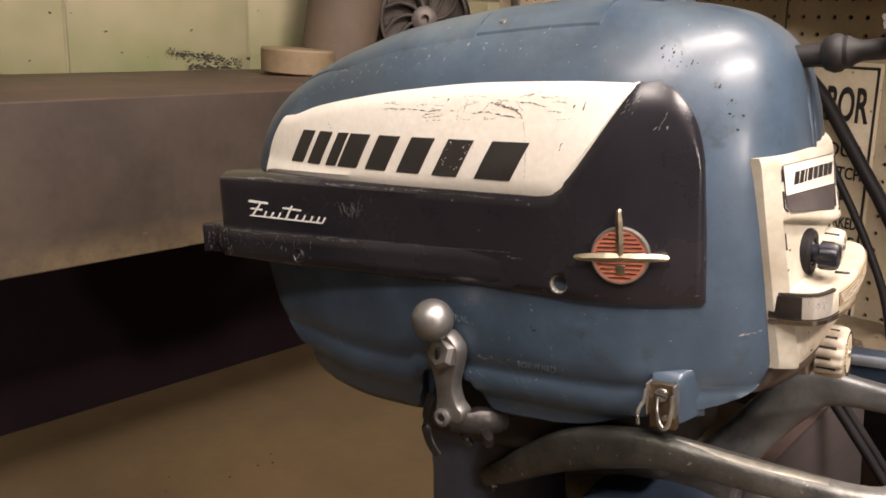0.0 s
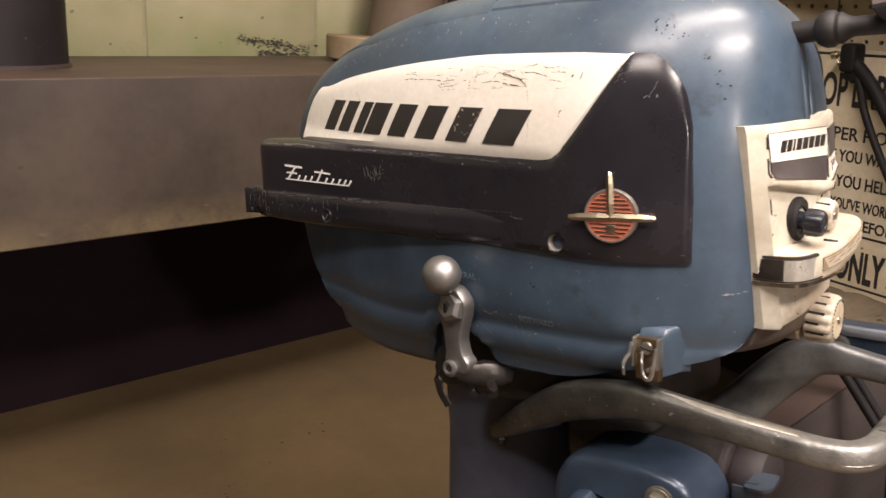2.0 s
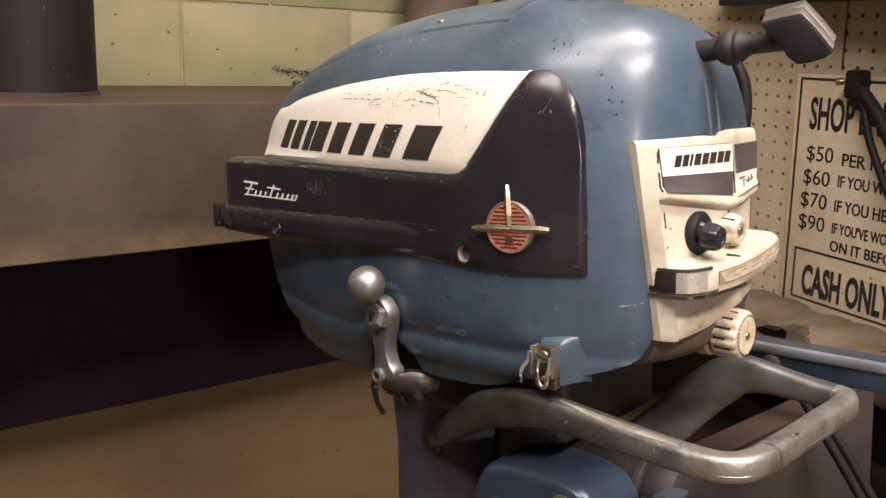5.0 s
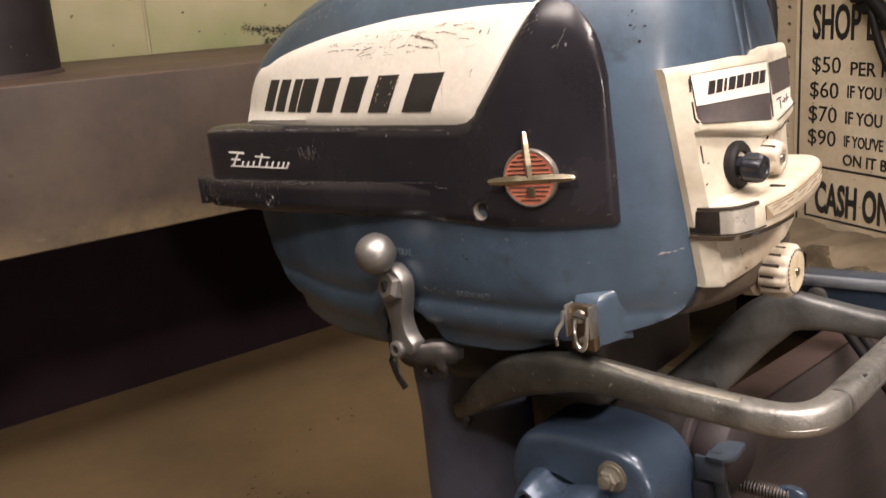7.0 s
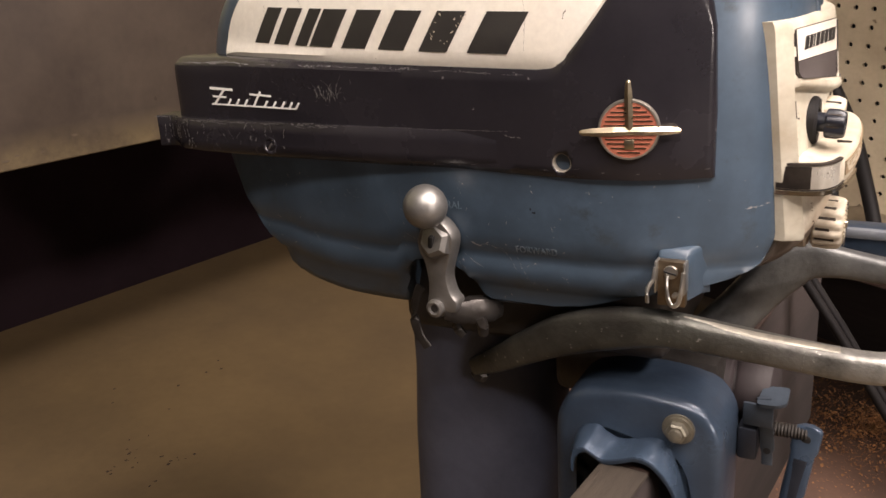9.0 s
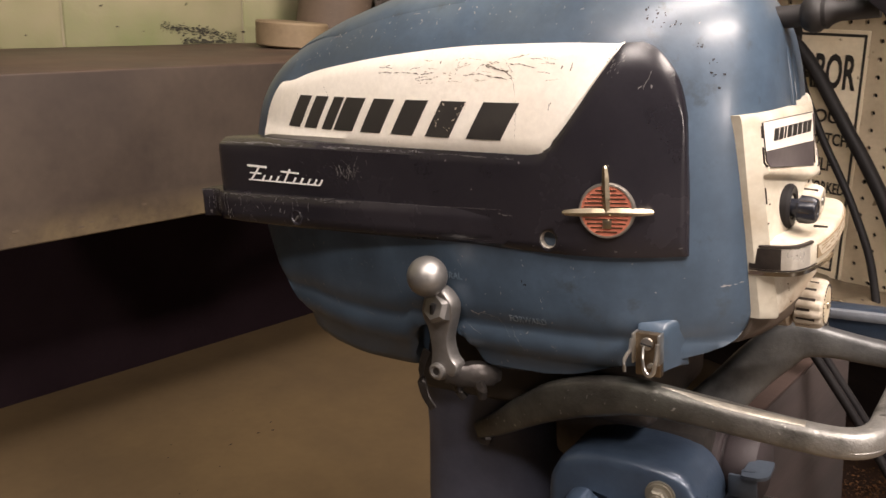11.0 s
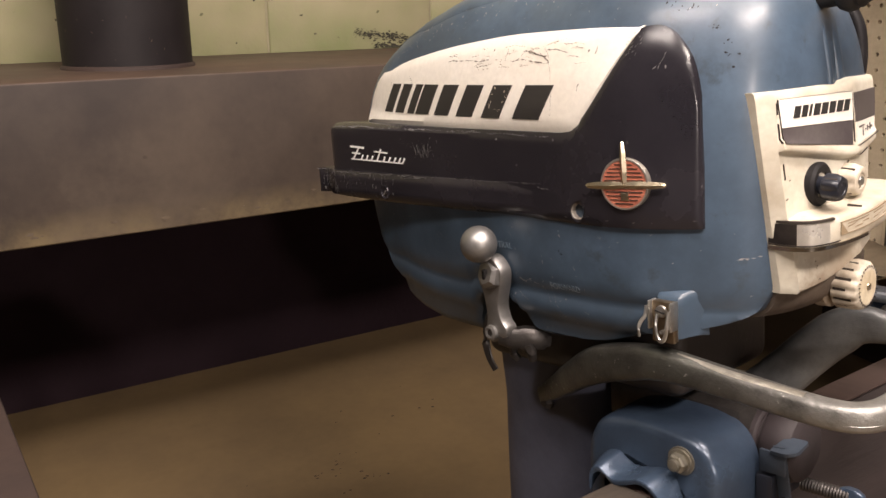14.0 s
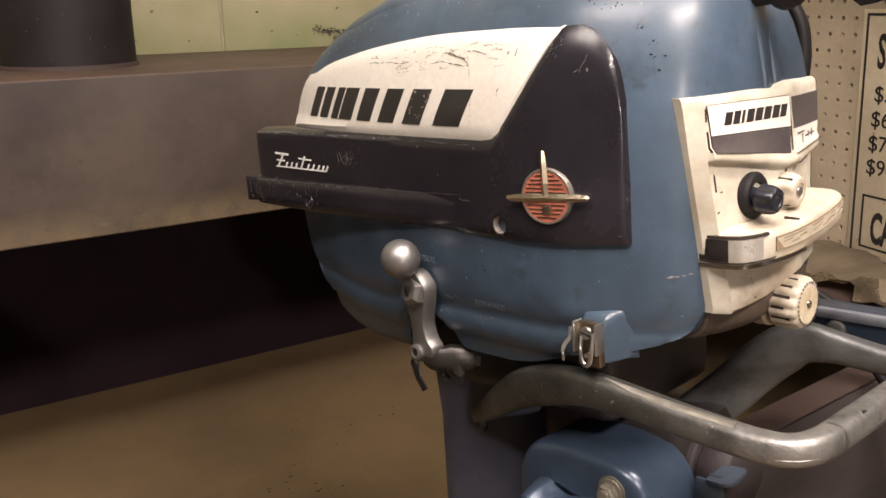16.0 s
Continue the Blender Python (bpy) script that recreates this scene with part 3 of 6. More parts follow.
rows += [(x, 0.2182 - 0.006 * max(0, x) / 0.262 + rng.uniform(-0.0008, 0.0006), rng.uniform(0.003, 0.016), rng.uniform(0.0005, 0.0014), -1.3) for x in [rng.uniform(-0.052, 0.25) for k in range(44)]]
rows += [(0.095 + 0.0045 * k, 0.1965, 0.009, 0.0028, 78 if k % 2 else 108) for k in range(4)]
slivers("panel_scuffs", rows, near_dark, DIM_SCUFF, near_black)
rows = []
for x, z, r, n in ((0.338, 0.306, 0.006, 8), (0.347, 0.303, 0.007, 10), (0.354, 0.299, 0.005, 7), (0.373, 0.284, 0.004, 6), (0.377, 0.275, 0.003, 5), (0.382, 0.266, 0.004, 6), (0.256, 0.120, 0.002, 4), (0.385, 0.256, 0.002, 2), (0.20, 0.325, 0.01, 5), (0.12, 0.318, 0.008, 4)):
    rows += [(x + rng.gauss(0, r * 0.6), z + rng.gauss(0, r * 0.4), rng.uniform(0.0008, 0.0030), rng.uniform(0.0008, 0.0022), rng.uniform(0, 180)) for k in range(n * 3 // 4)]
slivers("dark_chips", rows, cowl_near, RUBBER, cowl, "dark chips in the blue paint")
rows = [(0.055, 0.300, 0.004, 0.0016, 60), (0.064, 0.304, 0.005, 0.0018, 55), (0.072, 0.306, 0.005, 0.0018, 50), (0.046, 0.289, 0.004, 0.0014, 65), (0.030, 0.285, 0.006, 0.0016, 10), (0.022, 0.281, 0.005, 0.0014, 60), (0.055, 0.311, 0.006, 0.001, 20), (0.150, 0.317, 0.006, 0.0014, 10), (0.158, 0.309, 0.004, 0.001, 40), (0.18, 0.322, 0.004, 0.0012, 80), (0.392, 0.1235, 0.009, 0.0028, 14), (0.389, 0.1225, 0.004, 0.0014, 0), (0.214, 0.093, 0.014, 0.003, -8), (0.224, 0.0915, 0.012, 0.0014, -15), (0.235, 0.085, 0.012, 0.0007, -55), (0.245, 0.078, 0.016, 0.0007, -60), (0.02, 0.09, 0.006, 0.001, -50), (0.10, 0.075, 0.01, 0.001, -10), (0.075, 0.066, 0.005, 0.001, 20)]
rows += [(rng.uniform(0.0, 0.30), rng.uniform(0.05, 0.14), rng.uniform(0.001, 0.004), rng.uniform(0.0004, 0.001), rng.uniform(0, 180)) for k in range(40)]
rows += [(rng.uniform(0.0, 0.395), rng.choice((rng.uniform(0.062, 0.143), rng.uniform(0.292, 0.330))), rng.uniform(0.0005, 0.0022), rng.uniform(0.0004, 0.0010), rng.uniform(0, 180)) for k in range(120)]
rows += [(x, curve_at(TOP, x) - rng.uniform(0.006, 0.035), rng.uniform(0.0008, 0.0042), rng.uniform(0.0007, 0.0016), rng.uniform(0, 180)) for x in [rng.triangular(0.0, 0.30, 0.06) for k in range(70)]]
rows += [(rng.uniform(0.03, 0.33), rng.uniform(0.075, 0.135), rng.uniform(0.004, 0.014), rng.uniform(0.0003, 0.0006), rng.uniform(-75, -20)) for k in range(14)]
slivers("pale_chips", rows, cowl_near, SCUFF, cowl, "pale scuffs in the blue paint")


RAISED = mat("rubbed_blue_paint", (0.20, 0.24, 0.28), 0.4, 0.2, (0.06, 0.10, 0.14), 150, 300, 0.05, 0.9)


def cowl_words(words, x, z, width, size):
    bm = text_mesh(words, size, 0.0003, 0.0, width)
    for v in bm.verts:
        px, pz = x + v.co.x, z + v.co.y
        v.co = (px, cowl_near(px, pz) - 0.0002 - max(0, v.co.z), pz)
    part("raised_lettering", bm, RAISED, cowl, "small raised words in the casing")


cowl_words("FORWARD", 0.2415, 0.0890, 0.030, 0.0075)
cowl_words("NEUTRAL", 0.172, 0.1175, 0.030, 0.0075)
cowl_words("REVERSE", 0.0875, 0.0885, 0.031, 0.0075)

# raised strip along the crown, in two lengths, with a cap, curving down over the near shoulder
def crown_z(x, y):
    f = min(0.98, abs(y - CY) / curve_at(HALF, x))
    return BELT + (curve_at(TOP, x) - BELT) * (1 - f ** POWER) ** (1 / POWER)


for a, b, hgt, near_f, far_w in ((-0.005, 0.1935, 0.0016, 0.67, 0.030), (0.1955, 0.2915, 0.0022, 0.655, 0.032), (0.2935, 0.322, 0.0085, 0.31, 0.034)):
    bm = bmesh.new()
    rows = []
    for x in steps(a, b, 28):
        nw = curve_at(HALF, x) * near_f * min(1, 0.72 + 0.28 * (x + 0.005) / 0.07)
        ys = [-nw - 0.0008, -nw] + [-nw + (nw + far_w) * k / 8 for k in range(1, 8)] + [far_w, far_w + 0.0008]
        row = [bm.verts.new((x, CY + y, crown_z(x, CY + y) + (-0.001 if k in (0, 10) else hgt * 0.7 if k in (1, 9) else hgt))) for k, y in enumerate(ys)]
        row += [bm.verts.new((x, CY + y, crown_z(x, CY + y) - 0.004)) for y in (far_w * 0.8, 0, -nw * 0.8)]
        rows.append(row)
    n = len(rows[0])
    for p, q in zip(rows, rows[1:]):
        for k in range(n):
            bm.faces.new((p[k], p[(k + 1) % n], q[(k + 1) % n], q[k]))
    bm.faces.new(rows[0])
    bm.faces.new(rows[-1])
    part("crown_strip", bm, BLUE, cowl)
part("crown_screw", lathe([(0, 0), (0.0030, 0), (0.0026, 0.0010), (0, 0.0014)], 12, along((0.2130, -0.0835, crown_z(0.2130, -0.0835) + 0.001), (0.2130, -0.45, 1.1))), DARK_ALU, cowl)
for yy, w in ((-0.013, 0.0026), (0.004, 0.0045)):
    part("front_flute", sweep(smooth_path([(0.4135, yy, 0.232), (0.4115, yy, 0.25), (0.4067, yy, 0.275), (0.3990, yy, 0.297)], 4), (w * 1.3, 0.0026), 12, 2.0, (1, 0, 0)), BLUE, cowl)

# emblem, grommet and trim screws
em = (0.3215, -0.1330, 0.1785)
emblem = part("emblem", lathe([(0.0, 0.0015), (0.0172, 0.0015), (0.0172, 0.0024), (0.0184, 0.0024), (0.0190, 0.0010), (0.0190, -0.006), (0, -0.006)], 40, along(em, (em[0], em[1] - 1, em[2]))), mat("dull_plated_rim", (0.50, 0.46, 0.41), 0.35, 0.8, (0.30, 0.27, 0.23), 80, 250, 0.05, 0.7), near_black, "round chrome rim")
part("disc", lathe([(0, 0.0022), (0.0172, 0.0020), (0.0172, -0.004), (0, -0.004)], 40, along(em, (em[0], em[1] - 1, em[2]))), RED, emblem, "red striped disc")
for k in range(-5, 6):
    zz = k * 0.0028
    hw = math.sqrt(max(0.0, 0.0158 ** 2 - zz ** 2)) * 0.97
    part("stripe", box(em[0] - hw, em[0] + hw, em[1] - 0.0026, em[1] - 0.001, em[2] + zz - 0.0004, em[2] + zz + 0.0004), CHROME, emblem)
emblem.matrix_local = Matrix.Translation(em) @ pose(0, 0, 0, 0, 0, 11) @ Matrix.Translation([-q for q in em])
GOLD = mat("worn_gilt_metal", (0.58, 0.50, 0.37), 0.30, 1.0, (0.38, 0.31, 0.20), 60, 300, 0.03, 0.6)


def spike(name, a, b, wide, material):
    """A ridged tapering bar between two points of the emblem's face."""
    bm = bmesh.new()
    a, b = Vector(a), Vector(b)
    d = (b - a).normalized()
    side = d.cross(Vector((0, -1, 0))).normalized()
    rings = []
    for u, k in ((0, 0.75), (0.3, 1.0), (0.75, 0.85), (0.96, 0.6), (1, 0.3)):
        p = a.lerp(b, u)
        rings.append([bm.verts.new(q) for q in (p + side * wide * k, p + Vector((0, -1, 0)) * wide * 0.8 * k, p - side * wide * k, p + Vector((0, 1, 0)) * 0.002)])
    for p, q in zip(rings, rings[1:]):
        for k in range(4):
            bm.faces.new((p[k], p[(k + 1) % 4], q[(k + 1) % 4], q[k]))
    bm.faces.new(rings[0])
    bm.faces.new(rings[-1])
    return part(name, bm, material, emblem, "gilt and chrome spike", False)


c = (em[0] + 0.0005, em[1] - 0.003, em[2] - 0.0005)
spike("spike", c, (em[0] - 0.0005, em[1] - 0.003, em[2] + 0.0305), 0.0027, GOLD)
spike("spike", c, (em[0] - 0.0300, em[1] - 0.003, em[2] - 0.0015), 0.0030, GOLD)
spike("spike", c, (em[0] + 0.0310, em[1] - 0.001, em[2] - 0.0005), 0.0030, GOLD)
part("badge", box(em[0] - 0.0025, em[0] + 0.0035, em[1] - 0.0032, em[1], em[2] - 0.012, em[2] - 0.006, 0.0005), GOLD, emblem)
gr_c = Vector((0.2785, 0, 0.1558))
gr_c.y = near_dark(gr_c.x, gr_c.z)
cutter = part("cutter", lathe([(0, 0.01), (0.0064, 0.01), (0.0064, -0.012), (0, -0.012)], 28, along(gr_c, gr_c + Vector((0, -1, 0)))), HOLE)
cutter.matrix_world = MOTOR
cut = near_black.modifiers.new("hole", "BOOLEAN")
cut.operation, cut.object, cut.solver = "DIFFERENCE", cutter, "EXACT"
bpy.context.view_layer.update()
holed = bpy.data.meshes.new_from_object(near_black.evaluated_get(bpy.context.evaluated_depsgraph_get()))
near_black.modifiers.clear()
near_black.data = holed
bpy.data.objects.remove(cutter)
part("grommet", lathe([(0.0056, -0.009), (0.0056, -0.0012), (0.0063, -0.0008), (0.0063, -0.009), (0.0056, -0.009)], 28, along(gr_c, gr_c + Vector((0, -1, 0)))), mat("pale_worn_bushing", (0.40, 0.36, 0.31), 0.5, 0.3, (0.22, 0.19, 0.16), 90, 200, 0.05, 0.8), near_black, "pale worn bushing in a round hole")
part("grommet_hole", lathe([(0, -0.0065), (0.0058, -0.0065), (0.0058, -0.009), (0, -0.009)], 20, along(gr_c, gr_c + Vector((0, -1, 0)))), HOLE, near_black)
part("trim_screw", lathe([(0, -0.001), (0.0040, -0.0008), (0.0048, 0.0004), (0.0062, 0.0006), (0.0066, -0.0004), (0.0066, -0.004), (0, -0.004)], 20, along((0.045, CY - 0.1155, 0.157), (0.045, -1, 0.157))), BLACK, near_rail, "recessed black trim screw")
part("screw_slot", box(-0.0028, 0.0028, -0.0006, 0.0006, -0.0005, 0.0005, 0, 1, pose(0.045, CY - 0.1152, 0.1565, 0, -50, 0)), ALU, near_rail)

BARE = mat("bare_dirty_casting", (0.13, 0.10, 0.076), 0.6, 0.2, (0.045, 0.036, 0.031), 25, 160, 0.1, 0.9)


# front plate: a shallow keel shape with an angled left flange
DARK_LABEL = mat("faded_dark_label", (0.060, 0.050, 0.052), 0.4, 0.0, (0.12, 0.105, 0.10), 25, 200, 0.03, 0.8, (0.4, 0.37, 0.33), 90, 0.76)
PALE_LABEL = mat("pale_label", (0.80, 0.76, 0.69), 0.4, 0.0, (0.66, 0.58, 0.46), 25, 200, 0.03, 0.5)
PLATE_WHITE = mat("grimy_cream_enamel", (0.60, 0.565, 0.475), 0.45, 0.0, (0.36, 0.29, 0.20), 26, 150, 0.06, 0.8, (0.20, 0.13, 0.08), 60, 0.715)
wear_or_sheen_band(PLATE_WHITE, 0.098, 0.150, (0.25, 0.18, 0.12), 20, 0.44, 0.66)
wear_or_sheen_band(PLATE_WHITE, 0.150, 0.200, (0.40, 0.33, 0.25), 34, 0.50, 0.68)
GRIME = mat("black_grime", (0.022, 0.016, 0.013), 0.7, 0.0, (0.05, 0.035, 0.025), 60, 200, 0.1, 0.7)
FLANGE = [(0.090, -0.0740), (0.098, -0.0752), (0.150, -0.0815), (0.200, -0.0868), (0.240, -0.0900)]
CREASE = [(0.090, -0.0690), (0.150, -0.0768), (0.200, -0.0805), (0.240, -0.0795)]
FLANGE_X = [(0.090, 0.4102), (0.150, 0.4048), (0.240, 0.3970)]
PLATE_TOP = [(-0.092, 0.2375), (-0.03, 0.2385), (-0.014, 0.2378), (-0.005, 0.2375), (0.0005, 0.2415), (0.074, 0.2405)]
PLATE_LOW = [(-0.092, 0.0975), (-0.066, 0.0965), (-0.045, 0.0985), (-0.020, 0.1045), (0.0, 0.112), (0.06, 0.118)]
PLATE_STEP = [(0.09, -0.0030), (0.150, -0.0030), (0.1845, -0.0030), (0.1868, 0.0018), (0.1890, 0.0026), (0.1925, 0.0022), (0.1950, 0.0002), (0.26, 0.0)]


def plate_step(y, z):
    ridge = 0.17 * max(0, -y - 0.0138) if y < 0 else 0.10 * y
    return curve_at(PLATE_STEP, z - ridge)



def plate_x(y, z):
    return 0.4245 - 0.215 * abs(y) + 0.09 * (0.231 - z)


def plate_right(z):
    return curve_at([(0.09, 0.040), (0.150, 0.046), (0.195, 0.063), (0.228, 0.073), (0.245, 0.075)], z)


def build_plate():
    bm = bmesh.new()
    cols = 30
    rows = [0, 0.012, 0.04, 0.10, 0.2, 0.3, 0.4, 0.5, 0.56] + [0.57 + 0.009 * k for k in range(25)] + [0.82, 0.9, 0.955, 0.985, 1.0]
    front, back = [], []
    for i in range(cols + 1):
        fr, bk = [], []
        for v in rows:
            zz = 0.0965 + (0.2385 - 0.0965) * v
            if i == 0:
                y = curve_at(FLANGE, zz)
            else:
                c0 = curve_at(CREASE, zz)
                y = c0 if i == 1 else c0 + 0.0022 + (plate_right(zz) - c0 - 0.0022) * ((i - 2) / (cols - 2))
            lo, hi = curve_at(PLATE_LOW, y), curve_at(PLATE_TOP, y)
            z = lo + (hi - lo) * v
            edge = 0.0025 if v in (0, 1.0) else 0.0006 if v in (0.012, 0.985) else 0.0
            if i == 0:
                x = curve_at(FLANGE_X, z) - edge * 0.5
            else:
                x = plate_x(y, z) + (plate_step(y, z) if i > 1 else 0) - edge - (0.0004 if i == 1 else 0) - (0.004 if i == cols else 0)
            fr.append(bm.verts.new((x, y, z)))
            bk.append(bm.verts.new((x - 0.020, y * 0.97, z)))
        front.append(fr)
        back.append(bk)
    n = len(rows) - 1
    for g in (front, back):
        for a, b in zip(g, g[1:]):
            for j in range(n):
                bm.faces.new((a[j], a[j + 1], b[j + 1], b[j]))
    for i in range(cols):
        for j in (0, n):
            bm.faces.new((front[i][j], front[i + 1][j], back[i + 1][j], back[i][j]))
    for j in range(n):
        for i in (0, cols):
            bm.faces.new((front[i][j], front[i][j + 1], back[i][j + 1], back[i][j]))
    return bm


def plate_quad(bm, quad, lift, deep=0.002, n=3):
    """A thin patch on the plate: four (y, z) corners."""
    (ay, az), (by, bz), (cy, cz), (dy, dz) = quad
    sheets = []
    for off in (lift, lift - deep):
        g = []
        for i in range(n + 1):
            u = i / n
            row = []
            for j in range(n + 1):
                v = j / n
                y = (ay * (1 - u) + by * u) * (1 - v) + (dy * (1 - u) + cy * u) * v
                z = (az * (1 - u) + bz * u) * (1 - v) + (dz * (1 - u) + cz * u) * v
                row.append(bm.verts.new((plate_x(y, z) + plate_step(y, z) + off, y, z)))
            g.append(row)
        sheets.append(g)
        for i in range(n):
            for j in range(n):
                bm.faces.new((g[i][j], g[i + 1][j], g[i + 1][j + 1], g[i][j + 1]))
    p, q = sheets
    for k in range(n):
        for i, j, i2, j2 in ((k, 0, k + 1, 0), (k, n, k + 1, n), (0, k, 0, k + 1), (n, k, n, k + 1)):
            bm.faces.new((p[i][j], p[i2][j2], q[i2][j2], q[i][j]))
    return bm


plate = part("front_plate", build_plate(), PLATE_WHITE, motor, "cream front control plate with dirt and chips")
for e in plate.data.edges:
    if all(v < 156 and v % 2 == 0 for v in e.vertices) and e.vertices[0] // 78 == e.vertices[1] // 78:
        e.use_edge_sharp = True
part("name_label", plate_quad(bmesh.new(), [(-0.0770, 0.2130), (-0.0040, 0.2120), (-0.0025, 0.2320), (-0.0785, 0.2320)], 0.0007, 0.003), PALE_LABEL, plate, "pale name label")
part("name_label", plate_quad(bmesh.new(), [(-0.0765, 0.2025), (-0.0060, 0.1945), (-0.0040, 0.2117), (-0.0770, 0.2127)], 0.0007, 0.003), DARK_LABEL, plate, "faded dark label")
part("name_label", plate_quad(bmesh.new(), [(-0.0005, 0.2100), (0.0630, 0.2095), (0.0690, 0.2305), (0.0005, 0.2310)], 0.0007, 0.003), DARK_LABEL, plate, "faded dark label")
part("name_label", plate_quad(bmesh.new(), [(-0.0010, 0.1945), (0.0560, 0.1985), (0.0625, 0.2092), (-0.0005, 0.2097)], 0.0007, 0.003), PALE_LABEL, plate, "pale name label")
for k, (y0, w) in enumerate(((-0.0655, 0.0062), (-0.0575, 0.0055), (-0.0500, 0.0022), (-0.0455, 0.0062), (-0.0375, 0.0062), (-0.0295, 0.0060), (-0.0215, 0.0060), (-0.0140, 0.0055))):
    z0 = 0.2185 + 0.0006 * k / 8
    quad = [(y0, z0), (y0 + w, z0), (y0 + w + 0.003, z0 + 0.0080), (y0 + 0.003, z0 + 0.0080)]
    part("brand_mark", plate_quad(bmesh.new(), quad, 0.0011, 0.002, 1), INK, plate)
bm = bmesh.new()
for y0, y1, z0, dz in ((0.006, 0.022, 0.2055, 0.001), (0.016, 0.018, 0.1985, 0.006), (0.024, 0.030, 0.2020, 0.001), (0.031, 0.033, 0.2010, 0.004), (0.035, 0.048, 0.2025, 0.0011), (0.040, 0.042, 0.2010, 0.005)):
    plate_quad(bm, [(y0, z0), (y1, z0), (y1 + 0.001, z0 + dz), (y0 + 0.001, z0 + dz)], 0.0011, 0.002, 1)
tagged(part("script_mark", bm, DARK_LABEL, plate, "thin dark strokes"), kind="stuff")
# grime lines along creases and label edges
bm = bmesh.new()
gr = random.Random(9)


def grime_line(a, b, width, n=16, gap=0.0):
    width *= 0.42
    for k in range(n):
        if gr.random() < gap:
            continue
        u0, u1 = k / n, (k + 1.06) / n
        w0, w1 = width * gr.uniform(0.35, 1.0), width * gr.uniform(0.35, 1.0)
        p = (a[0] + (b[0] - a[0]) * u0, a[1] + (b[1] - a[1]) * u0)
        q = (a[0] + (b[0] - a[0]) * u1, a[1] + (b[1] - a[1]) * u1)
        d = Vector((q[1] - p[1], p[0] - q[0])).normalized()
        plate_quad(bm, [(p[0] - d.x * w0, p[1] - d.y * w0), (p[0] + d.x * w0, p[1] + d.y * w0), (q[0] + d.x * w1, q[1] + d.y * w1), (q[0] - d.x * w1, q[1] - d.y * w1)], 0.0009, 0.002, 1)


for a, b, w in (((-0.0795, 0.2300), (-0.0798, 0.2220), 0.0003), ((-0.0797, 0.2160), (-0.0795, 0.2030), 0.0004), ((-0.0738, 0.1880), (-0.0732, 0.1770), 0.0007), ((-0.0770, 0.2322), (-0.0030, 0.2323), 0.0003), ((-0.0770, 0.2128), (-0.0045, 0.2118), 0.0004), ((-0.0764, 0.2024), (-0.0060, 0.1944), 0.0004), ((-0.0030, 0.2310), (-0.0035, 0.1960), 0.0005), ((-0.0010, 0.1934), (0.0610, 0.1974), 0.0005), ((-0.0785, 0.2320), (-0.0765, 0.2030), 0.0004), ((-0.0065, 0.1835), (-0.0130, 0.1770), 0.0008), ((-0.0130, 0.1770), (-0.0160, 0.1690), 0.0009), ((-0.0160, 0.1690), (-0.0145, 0.1620), 0.0008), ((-0.002, 0.187), (0.020, 0.1895), 0.0003)):
    grime_line(a, b, w)
for k in range(14):
    y, z = gr.uniform(-0.074, 0.04), gr.uniform(0.158, 0.184)
    grime_line((y, z), (y + gr.uniform(-0.002, 0.002), z + gr.uniform(-0.001, 0.001)), gr.uniform(0.0001, 0.0003), 2, 0)
for k in range(4):
    y = gr.uniform(-0.066, -0.02)
    z = gr.uniform(0.102, 0.128)
    grime_line((y, z), (y + gr.uniform(-0.0012, 0.0012), z + gr.uniform(-0.001, 0.001)), gr.uniform(0.0001, 0.0003), 2, 0)
tagged(part("crease_grime", bm, GRIME, plate, "black grime in creases"), kind="stuff")

# curved bumper shelf under the knobs
EDGE = smooth_path([(0.402, -0.0790, 0), (0.414, -0.0800, 0), (0.4245, -0.0785, 0), (0.4325, -0.0735, 0), (0.4390, -0.0580, 0), (0.4450, -0.020, 0), (0.4455, 0.015, 0), (0.4425, 0.038, 0), (0.4370, 0.049, 0), (0.424, 0.054, 0), (0.402, 0.054, 0)], 5)


def shelf_rise(y):
    return curve_at([(-0.08, 0.0), (-0.04, 0.0015), (-0.01, 0.0045), (0.02, 0.0085), (0.054, 0.012)], y)


bm = bmesh.new()
levels = ((0.1285, 0.010), (0.1300, 0.0025), (0.1325, 0.0008), (0.1350, 0.0), (0.1460, 0.0004), (0.1480, 0.0012), (0.1494, 0.0035), (0.1500, 0.010), (0.1510, 0.020), (0.1530, 0.030))
rings = []
for z, ins in levels:
    cx, cy = 0.412, -0.015
    rings.append([bm.verts.new((p.x + (cx - p.x) * ins / 0.045, p.y + (cy - p.y) * ins / 0.11, z + shelf_rise(p.y))) for p in EDGE])
for a, b in zip(rings, rings[1:]):
    for k in range(len(EDGE)):
        k2 = (k + 1) % len(EDGE)
        bm.faces.new((a[k], a[k2], b[k2], b[k]))
bm.faces.new(rings[0])
bm.faces.new(rings[-1])
shelf = part("control_shelf", bm, PLATE_WHITE, plate, "cream curved control shelf with grime")


